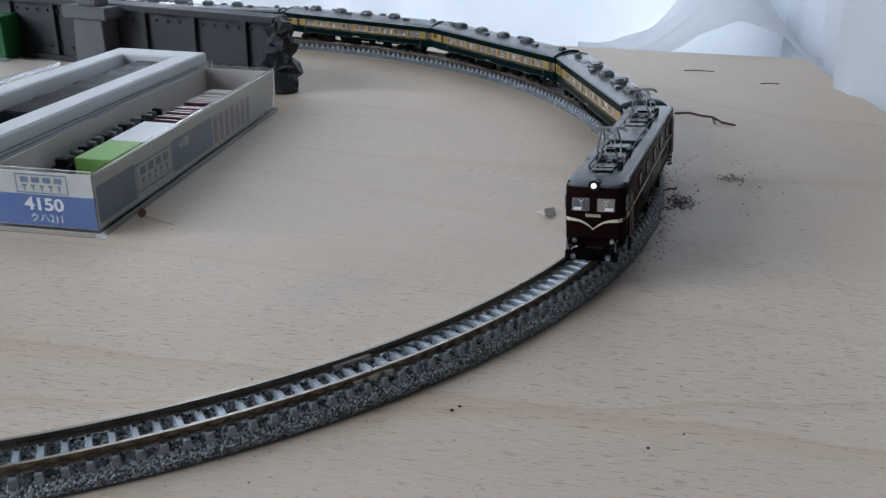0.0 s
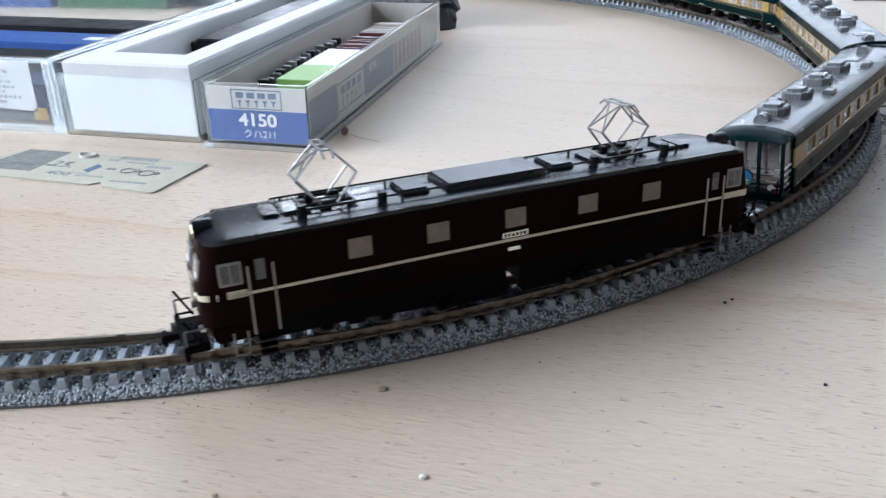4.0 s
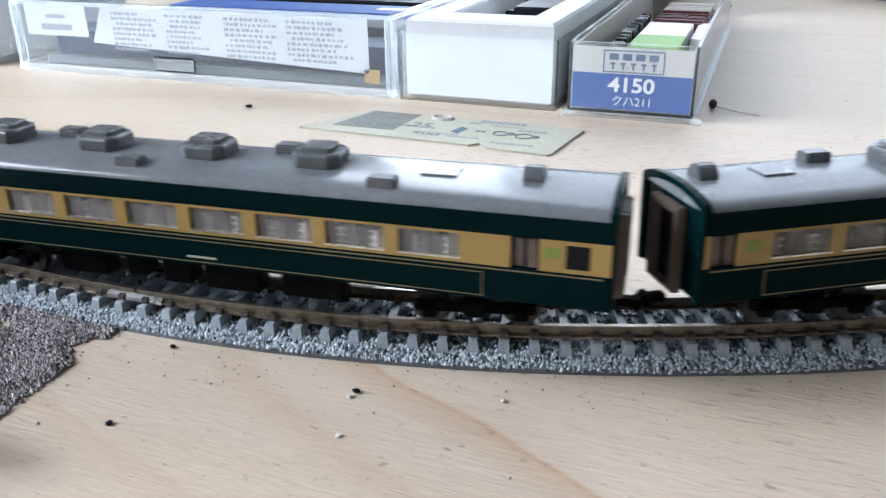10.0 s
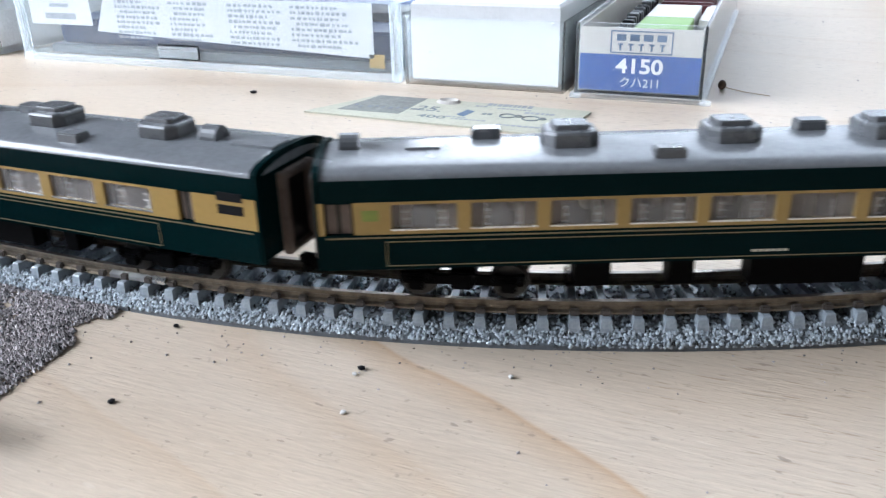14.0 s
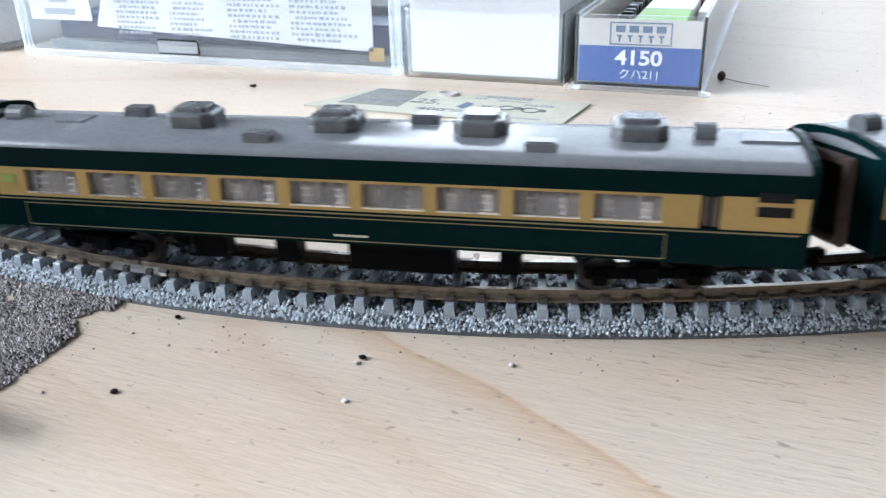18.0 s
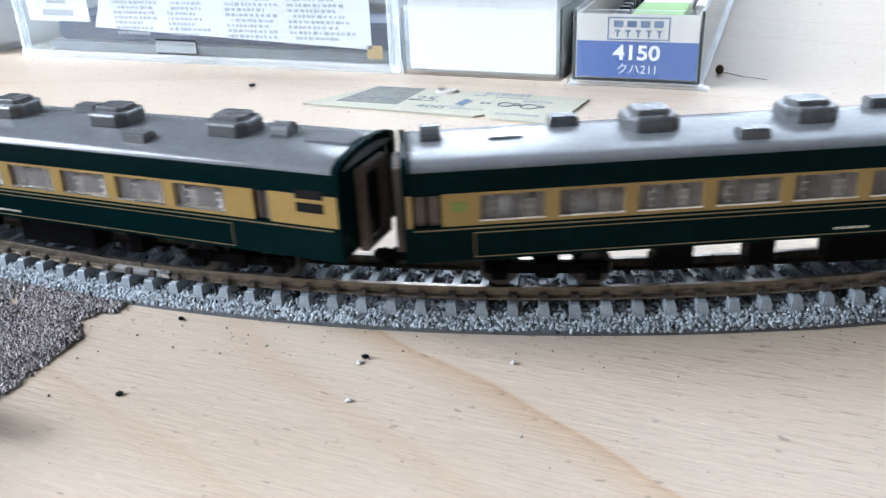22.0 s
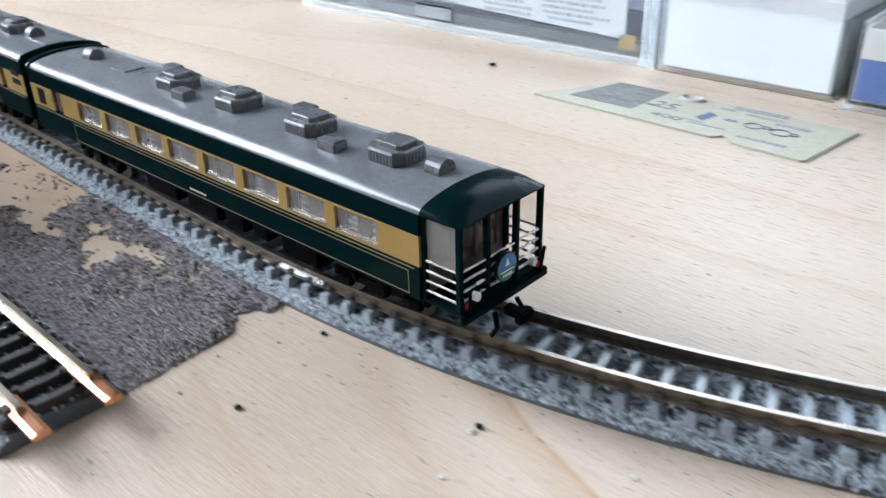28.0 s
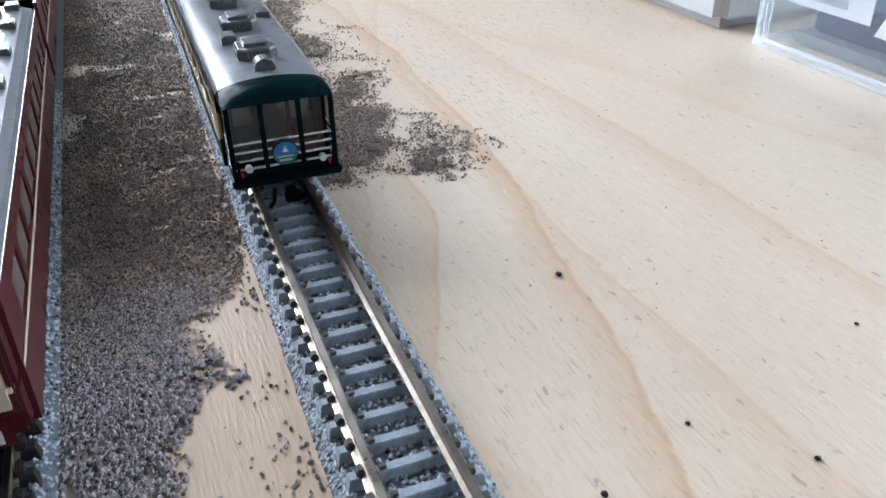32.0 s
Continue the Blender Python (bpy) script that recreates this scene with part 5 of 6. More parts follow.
def red_unit(parent, cab):
    """A stabled electric unit: maroon with cream window band and grey roof."""
    L = 66
    for sgn in (-1, 1):
        part("lower_side", box(bmx(), -L, L - 3, sgn * 9.5 - 0.45, sgn * 9.5 + 0.45, 4.2, 12.6), MAROON, parent)
        part("upper_side", box(bmx(), -L, L - 3, sgn * 9.5 - 0.4, sgn * 9.5 + 0.4, 18.6, 21.8), MAROON, parent)
    part("end_wall", box(bmx(), -L, -L + 0.8, -9, 9, 4.2, 21.8), MAROON, parent)
    part("floor_plate", box(bmx(), -L + 0.8, L - 3, -9, 9, 4.4, 6.0), BLACK, parent)
    for sgn in (-1, 1):
        x = -L
        for i in range(11):
            a = -L + 7 + i * 11.6 if i < 10 else L - 3
            part("window_pillar", box(bmx(), x, a, sgn * 9.47 - 0.4, sgn * 9.47 + 0.4, 12.6, 18.6), MAROON, parent)
            x = a + 8.8
        bm = bmx()
        box(bm, -L, L - 3, sgn * 9.98 - 0.06, sgn * 9.98 + 0.06, 11.8, 12.5)
        part("cream_line", bm, CREAM, parent, "thin cream waist line")
        for i in range(10):
            a = -L + 7 + i * 11.6
            bm = bmx()
            box(bm, a, a + 8.8, sgn * 9.4 - 0.1, sgn * 9.4 + 0.1, 12.6, 18.6)
            part("window", bm, INTERIOR, parent, "brown curtained window")
    rings = [roof_ring(-L - 0.2, 0.9, lift=0.9), roof_ring(-L + 1.2, lift=0.9), roof_ring(L - 9, lift=0.9), roof_ring(L - 8.5, 0.05, lift=0.9)]
    part("roof", loft(bmx(), rings), ROOFGREY, parent, "plain grey roof")
    for i, x in enumerate((40, 22, 2, -18, -38, -54)):
        bm = bmx()
        box(bm, x - 4.2, x + 4.2, -4.0, 4.0, 23.3, 25.1, 0.5, 0.06)
        part("cooling_unit", bm, ACGREY, parent)
        ventilator(parent, x - 9, 5.6, z=22.2)
    bogie(parent, 44)
    bogie(parent, -44)
    bm = bmx()
    box(bm, -L + 2, L - 6, -7.5, 7.5, 2.2, 4.3, 0.3)
    part("underframe", bm, BLACK, parent)
    if cab:
        rings = [roof_ring(L - 8.5, 0.05, lift=0.9), roof_ring(L - 4, 0.4, lift=0.9), roof_ring(L - 0.8, 1.6, 0.96, lift=0.9), roof_ring(L + 0.4, 3.0, 0.93, lift=0.9)]
        part("cab_roof", loft(bmx(), rings), MAROON, parent, "maroon rounded cab roof", smooth=True)
        bm = bmx()
        for y0, y1, z0, z1 in ((-9.3, 9.3, 5.0, 11.4), (-9.3, -7.9, 11.4, 21.5), (7.9, 9.3, 11.4, 21.5)):
            box(bm, L - 3.2, L + 0.3, y0, y1, z0, z1, 0.5)
        part("cab_front", bm, MAROON, parent)
        bm = bmx()
        box(bm, L - 1.2, L + 0.75, -8.6, 8.6, 8.6, 12.2, 0.5)
        part("cream_front", bm, CREAM, parent, "cream lower front panel")
        for sgn in (-1, 1):
            bm = bmx()
            box(bm, L - 1.0, L + 0.6, sgn * 7.6 - 0.5, sgn * 7.6 + 0.5, 12.0, 21.4, 0.2)
            part("window_post", bm, CREAM, parent)
        bm = bmx()
        box(bm, L - 0.4, L - 0.1, -7.2, 7.2, 12.2, 21.2)
        part("windscreen", bm, GLASS, parent, "clear windscreen").visible_shadow = False
        bm = bmx()
        for k in range(6):
            rod(bm, (L - 2.4, 1.4 + k * 1.1, 11.8), (L - 2.4, 1.4 + k * 1.1, 20.8), 0.75, 8)
        part("curtain", bm, ORANGE, parent, "bright orange gathered curtain")
        bm = bmx()
        box(bm, L - 5.4, L - 4.8, -8.6, 8.6, 6, 21.3)
        part("bulkhead", bm, BEIGE, parent)
        bm = bmx()
        box(bm, L + 0.2, L + 1.2, -7.6, 7.6, 4.2, 7.6, 0.4)
        part("valance", bm, MAROON, parent)
        bm = bmx()
        box(bm, L + 1.2, L + 1.35, 0.6, 6.4, 5.0, 7.0, 0.05)
        part("sign_bar", bm, PALE, parent, "pale blank sign")
        coupler(parent, L + 1.0, 1)


VEHICLES = []


def rolling_stock():
    e = thing("locomotive", pose(0, 0, ZR), "grape brown model electric locomotive with two raised pantographs", "model locomotive")
    VEHICLES.append((e, locomotive(e), False, 33.0))
    for i in range(7):
        obs = i in (0, 6)
        if i in (0, 1):
            e = thing("observation_carriage" if obs else "lounge_carriage", pose(0, 0, ZR), "dark green and ochre model observation carriage with open deck" if obs else "dark green and ochre model lounge carriage with grey roof", "model carriage", "carriages of the green train")
            carriage(e, obs)
            if i == 0:
                first = e
            else:
                second = e
        else:
            e = copy_thing(first if obs else second, pose(0, 0, ZR))
        bogies = sorted([c for c in e.children if c.name.startswith("bogie") and c.type == "EMPTY"], key=lambda c: -c.location.x)
        VEHICLES.append((e, bogies, i == 6, 43.5))
    for k in range(3):
        x, y, a = siding(0.0945 + 0.066 + 0.1365 * k)
        u = thing("electric_unit", pose(x, y, ZR, 0, 0, math.degrees(a) + 180), "stabled maroon and cream model electric unit on the siding", "model carriage", "maroon unit on the siding")
        red_unit(u, k == 0)


rolling_stock()

# the way of the locomotive's middle along the track
CENTRE = [(0, 0.0642), (0.5, 0.0885), (1, 0.1131), (1.5, 0.1370), (2, 0.1612), (2.5, 0.1837), (4.5, 0.2787), (5, 0.3056), (5.5, 0.3327), (6, 0.3584), (6.5, 0.3845), (7, 0.4095), (7.5, 0.4357), (8, 0.4596), (8.5, 0.4846), (9, 0.5084), (9.5, 0.5302), (10, 0.5530), (10.5, 0.5765), (11, 0.5984), (11.5, 0.6243), (12, 0.6479), (12.5, 0.6712), (13, 0.6940), (13.5, 0.7179), (14, 0.7409), (14.5, 0.7640), (15, 0.7903), (15.5, 0.8167), (17.5, 0.9142), (18, 0.9391), (18.5, 0.9643), (19, 0.9880), (19.5, 1.0153), (20, 1.0398), (20.5, 1.0625), (21, 1.0869), (21.5, 1.1132), (22, 1.1370), (22.5, 1.1612), (23, 1.1847), (23.5, 1.2073), (24, 1.2309), (24.5, 1.2547), (25, 1.2763), (25.5, 1.2967), (26, 1.3190), (26.5, 1.3404), (28.5, 1.4311), (29, 1.4553), (29.5, 1.4748), (30, 1.4970), (30.5, 1.5193), (31, 1.5442), (31.5, 1.5669), (32, 1.5913)]
STEP_LOCO, STEP_CAR = 0.1386, 0.1362
SLACK = (0.0, 0.0003, -0.0006, 0.0003, -0.0012, -0.0003, 0.0006, 0.0013)   # play in the couplings


def centre(t):
    return float(np.interp(t, [k[0] for k in CENTRE], [k[1] for k in CENTRE]))


def motions():
    for i, (e, bogies, turned, reach) in enumerate(VEHICLES):
        back = 0.0 if i == 0 else STEP_LOCO + (i - 1) * STEP_CAR
        rows, turns = [], [[] for b in bogies]
        for k in range(65):
            t = k * 0.5
            s = centre(t) - back + SLACK[i]
            xa, ya, ha = track(s + reach * MM)
            xb, yb, hb = track(s - reach * MM)
            h = math.atan2(ya - yb, xa - xb)
            la, lb = cant(s + reach * MM), cant(s - reach * MM)
            lean, lift = (la[0] + lb[0]) / 2, (la[1] + lb[1]) / 2
            over = ZR * math.sin(lean)
            rows.append((t, pose((xa + xb) / 2 + math.sin(h) * over, (ya + yb) / 2 - math.cos(h) * over, ZR + (lift + 4.5 * math.sin(lean)) * MM, math.degrees(lean) * (-1 if turned else 1), 0, math.degrees(h) + (180 if turned else 0))))
            for j, b in enumerate(bogies):
                ahead = (b.location.x > 0) != turned
                d = (ha if ahead else hb) - h
                d = math.degrees(math.atan2(math.sin(d), math.cos(d)))
                turns[j].append((t, pose(b.location.x, 0, 0, 0, 0, d)))
        walk(e, rows)
        for b, r in zip(bogies, turns):
            walk(b, r)


# ---- boxes and paper on the board (local shapes in millimetres, at the board's own origin) ----
def tray(bm, x0, x1, y0, y1, z0, z1, w):
    """An open box with thin walls, in one skin."""
    def ring(d, z):
        return [(x0 + d, y0 + d, z), (x1 - d, y0 + d, z), (x1 - d, y1 - d, z), (x0 + d, y1 - d, z)]
    return loft(bm, [ring(0, z0), ring(0, z1), ring(w, z1), ring(w, z0 + w)])


def logo(parent, m, mat, s=1.0):
    """A maker's mark as plain shapes: a frame, four blocks and five pins."""
    bm = bmx()
    for x0, x1, z0, z1 in ((-9.5, 9.5, 6.6, 7.0), (-9.5, 9.5, 0, 0.4), (-9.5, -9.1, 0.4, 6.6), (9.1, 9.5, 0.4, 6.6)):
        box(bm, x0 * s, x1 * s, -0.03, 0.03, z0 * s, z1 * s)
    for k in range(4):
        box(bm, (-7.6 + k * 4.1) * s, (-4.7 + k * 4.1) * s, -0.03, 0.03, 3.9 * s, 5.9 * s)
    for k in range(5):
        x = (-6.4 + k * 3.2) * s
        box(bm, x - 0.3 * s, x + 0.3 * s, -0.03, 0.03, 0.9 * s, 3.0 * s)
        box(bm, x - 0.8 * s, x + 0.8 * s, -0.03, 0.03, 2.5 * s, 3.1 * s)
    ob = part("maker_mark", bm, mat, parent, "plain framed maker's mark")
    ob.matrix_local = m
    return ob


def model_case():
    """The grey and blue labelled case."""
    e = thing("model_case", pose(0, 0.0055, 0, 0, 0, 0.6), "open clear plastic model case with a blue and grey end label", "model case")
    part("clear_tray", tray(bmx(), -38.8, 0.9, 0, 192, 1.4, 23.6, 0.9), CLEAR, e, "clear plastic tray").visible_shadow = False
    bm = bmx()
    tray(bm, -40.0, 2.1, -1.2, 193, 0.0, 1.5, 1.2)
    part("clear_flange", bm, CLEARRIM, e, "thick clear foot flange").visible_shadow = False
    for x in (-40.0, 0.4):
        bm = bmx()
        box(bm, x, x + 3.4, -2.2, 0.2, 0, 1.3, 0.3)
        part("clear_lug", bm, CLEARRIM, e).visible_shadow = False
    # card lining: grey upper part, blue lower part
    z0, zm, z1 = 2.6, 14.0, 22.2
    bm = bmx()
    box(bm, -37.6, -0.3, 1.0, 1.5, zm, z1)
    part("end_label", bm, CARD, e, "grey-beige end label")
    bm = bmx()
    box(bm, -37.6, -0.3, 1.0, 1.5, z0, zm)
    part("blue_label", bm, BLUE, e, "blue lower half of the end label")
    back = pose(0, 0, 0, 90, 0, 0)
    logo(e, pose(-18.6 * MM, 0.93 * MM, 14.4 * MM), BLUEINK)
    words("number", "4150", 6.3, PALE, e, Matrix.Translation((-18.8 * MM, 0.92 * MM, 10.3 * MM)) @ back @ Matrix.Diagonal((1.15, 1, 1, 1)), "white number on blue", 0.16)
    words("name", "クハ211", 3.7, PALE, e, Matrix.Translation((-18.4 * MM, 0.92 * MM, 5.2 * MM)) @ back, "white lettering on blue")
    bm = bmx()
    box(bm, -0.75, -0.3, 1.6, 190, z0, z1)
    part("side_card", bm, CARD, e, "grey-beige side card")
    bm = bmx()
    box(bm, -37.7, -37.3, 1.6, 190, z0, z1)
    part("side_card", bm, CARD, e)
    bm = bmx()
    box(bm, -37.0, -0.9, 189.6, 190.2, z0, z1)
    part("end_card", bm, CARD, e)
    bm = bmx()
    box(bm, -37.0, -0.9, 1.8, 189.4, z0, z0 + 0.6)
    part("bottom_card", bm, CARD, e)
    bm = bmx()
    box(bm, -0.29, -0.2, 2.5, 30, 4.2, 17.6)
    part("blue_panel", bm, BLUEINK, e, "slate blue side panel")
    bm = bmx()
    box(bm, -0.29, -0.2, 62, 104, 4.2, 17.6)
    part("blue_panel", bm, BLUEINK, e)
    logo(e, Matrix.Translation((-0.18 * MM, 46 * MM, 5.6 * MM)) @ pose(0, 0, 0, 0, 0, 90), BLUEINK, 1.6)
    words("side_number", "4150", 5.0, PALE, e, Matrix.Translation((-0.17 * MM, 74 * MM, 14.0 * MM)) @ pose(0, 0, 0, 0, 0, 90) @ back)
    bm = bmx()
    for k in range(7):
        y = 106 + k * 7.0
        box(bm, -0.29, -0.2, y, y + 4.6, 4.6, 17.0)
    part("red_bars", bm, FADEDRED, e, "faded dull red bars")
    # what lies in it
    f = thing("coupling_strip", pose(0, 0.0055, 0, 0, 0, 0.6), "black moulded underframe strip lying in the case", "model part")
    bm = bmx()
    box(bm, -33.5, -27.0, 30, 118, 3.3, 14.0, 0.3)
    part("strip_body", bm, DARKPLASTIC, f)
    rng = random.Random(3)
    for k in range(16):
        y = 32 + k * 5.4
        bm = bmx()
        box(bm, -33.0 + rng.uniform(0, 1), -28.5, y, y + rng.uniform(2, 3.4), 14.0, 16.0 + rng.uniform(0, 2.2), 0.3)
        part("strip_detail", bm, ACGREY if k % 3 else DARKPLASTIC, f)
    g = thing("small_carton", pose(0, 0.0055, 0, 0, 0, 0.6), "small lime green and white carton lying in the case", "carton")
    bm = bmx()
    box(bm, -26.0, -8.5, 34, 60, 3.3, 17.0, 0.25)
    part("carton_body", bm, LIME, g)
    bm = bmx()
    box(bm, -26.0, -8.5, 60.2, 92, 3.3, 17.0, 0.25)
    part("carton_lid", bm, PALE, g, "white paper half")
    h = thing("brown_moulding", pose(0, 0.0055, 0, 0, 0, 0.6), "ribbed maroon-brown plastic moulding lying in the case", "model part")
    bm = bmx()
    box(bm, -27, -4.5, 98, 172, 3.3, 12.0, 0.3)
    part("base", bm, MAROON, h)
    for k in range(17):
        bm = bmx()
        y = 100 + k * 4.2
        box(bm, -26, -5.5, y, y + 2.2, 12.0, 15.5 + rng.uniform(-0.6, 1.0), 0.4)
        part("rib", bm, MAROON if k < 9 else CARD, h)
    p = thing("card_flap", pose(0, 0.0055, 0, 0, 0, 0.6), "folded white card flap inside the case", "card")
    part("flap", box(bmx(), -7.2, -1.6, 64, 104, 8.0, 15.5, 0.2), PALE, p)


def foam_case():
    e = thing("foam_tray_case", pose(-0.0995, 0.0075, 0), "white foam tray in a clear case with a dark moulding", "model case")
    part("clear_tray", tray(bmx(), 0, 56.6, 0, 206, 0, 23.0, 0.9), CLEAR, e, "clear plastic outer case").visible_shadow = False
    bm = bmx()
    X0, X1, Y0, Y1, Z1 = 2.0, 54.2, 2.2, 203, 27.8
    def ring(d, e, z):
        return [(X0 + d, Y0 + e, z), (X1 - d, Y0 + e, z), (X1 - d, Y1 - e, z), (X0 + d, Y1 - e, z)]
    dx, dy = 11.5, 17.8
    loft(bm, [ring(1.0, 1.0, 1.0), ring(0, 0, 1.8), ring(0, 0, Z1 - 0.9), ring(0.9, 0.9, Z1), ring(dx - 0.8, dy - 0.8, Z1), ring(dx, dy, Z1 - 0.8), ring(dx + 1, dy + 1, 12.0)])
    part("foam_tray", bm, WHITE, e, "white foam tray with a long recess")
    rng = random.Random(11)
    for k in range(14):
        bm = bmx()
        r = rng.uniform(0.25, 0.55)
        x, z = rng.uniform(4, 52), rng.uniform(5, 25)
        bmesh.ops.create_icosphere(bm, subdivisions=1, radius=r * MM, matrix=Matrix.Translation((x * MM, (2.2 - 0.05) * MM, z * MM)))
        part("foam_bead", bm, WHITE, e)
    d = thing("locomotive_chassis", pose(-0.0995, 0.0075, 0), "dark grey toothed chassis lying in the foam recess", "model part")
    bm = bmx()
    box(bm, 22, 38.5, 64, 186, 12.0, 24.5, 0.5)
    part("chassis_body", bm, DARKPLASTIC, d)
    for k in range(12):
        y = 66 + k * 8.6
        bm = bmx()
        box(bm, 17.5 + rng.uniform(0, 1.2), 22.4, y, y + 6.2, 12.0, 23.5 + rng.uniform(-1, 0.5), 0.5)
        part("chassis_tooth", bm, DARKPLASTIC if k < 6 else ACGREY, d)
    bm = bmx()
    box(bm, 15, 40, 148, 184, 12.0, 20.5, 0.6)
    part("foil_wrap", bm, ACGREY, d)


def set_case():
    e = thing("train_set_case", pose(-0.2745, 0.008, 0), "long clear train set case with printed paper notices inside", "model case")
    W, D, H = 172.0, 150.0, 28.5
    bm = tray(bmx(), 0, W, 0, D, 0, H, 1.4)
    part("clear_shell", bm, CLEAR, e, "thick clear case shell").visible_shadow = False
    bm = bmx()
    for z0, z1, o in ((0, 3.0, 1.6), (H - 1.6, H, 0.8)):
        box(bm, -o, W + o, -o, -0.05, z0, z1, 0.5)
        box(bm, W + 0.05, W + o, 0, D, z0, z1, 0.5)
        box(bm, -o, -0.05, 0, D, z0, z1, 0.5)
    part("clear_rim", bm, CLEARRIM, e, "thick clear rim").visible_shadow = False
    for x in (-1.5, W - 2.2):
        bm = bmx()
        box(bm, x, x + 3.6, -1.4, 2.2, 0.5, H - 1.0, 0.7)
        part("clear_corner", bm, CLEARRIM, e).visible_shadow = False
    bm = bmx()
    box(bm, 6, W - 6, 8, D - 6, 1.6, 5.0)
    part("dark_base", bm, INK, e, "dark grey case base")
    bm = bmx()
    box(bm, 68, 88, -0.6, 0.6, 3.2, 9.0, 0.6)
    part("clasp", bm, CLEARRIM, e)
    # paper notices behind the front wall, with unreadable print as bars
    for x0, x1, z0, z1, rows, seed in ((4, 36, 14.5, 26.5, 0, 1), (38, 162, 7.5, 26.5, 8, 2)):
        bm = bmx()
        vs = [(x0 + (0 if seed == 1 else 6), z1), (x1, z1), (x1, z0), (x0, z0 + (0 if seed == 1 else 5))]
        loft(bm, [[(x, 2.2, z) for x, z in vs], [(x, 2.5, z) for x, z in vs]])
        n = part("paper_notice", bm, PAPER, e, "white printed paper notice")
        rng = random.Random(seed)
        bm = bmx()
        if rows:
            for r in range(rows):
                z = z1 - 2.0 - r * 1.95 - 0.012 * r
                for c0, c1 in ((x0 + 11, x0 + 33), (x0 + 37, x0 + 58), (x0 + 64, x0 + 88), (x0 + 91, x1 - 5)):
                    x = c0 + (2.2 if rng.random() < 0.3 else 0)
                    stop = c1 - rng.uniform(0, 9)
                    while x < stop:
                        w = rng.uniform(0.7, 2.0)
                        h = rng.uniform(0.42, 0.62)
                        box(bm, x, min(x + w, c1), 2.1, 2.19, z - h, z + h)
                        x += w + rng.uniform(0.3, 1.1)
        else:
            box(bm, x0 + 8, x1 - 8, 2.1, 2.19, z0 + 2.2, z0 + 4.6)
            box(bm, x0 + 11, x1 - 11, 2.1, 2.19, z0 + 7.0, z0 + 8.4)
        part("lettering", bm, FAINT, n)
    bm = bmx()
    box(bm, 160, 166, 2.2, 2.6, 4.2, 9.0)
    part("amber_tab", bm, YELLOW, e, "amber paper tab")
    i = thing("set_insert", pose(-0.2745, 0.008, 0), "navy blue insert with dark wrapped carriages in the case", "insert")
    bm = bmx()
    box(bm, 8, W - 6, 12, D - 8, 5.0, 15.0, 1.0)
    part("insert_body", bm, NAVY, i, "navy blue insert card")
    for y0, y1, mat in ((34, 58, DARKPLASTIC), (70, 96, BLUE), (108, 134, DARKPLASTIC)):
        bm = bmx()
        box(bm, 22, W - 14, y0, y1, 14.0, 18.5, 0.6)
        part("wrapped_carriage", bm, mat, i)
    bm = bmx()
    box(bm, W - 44, W - 26, 80, 86, 18.6, 18.8)
    part("pale_bar", bm, PALE, i)


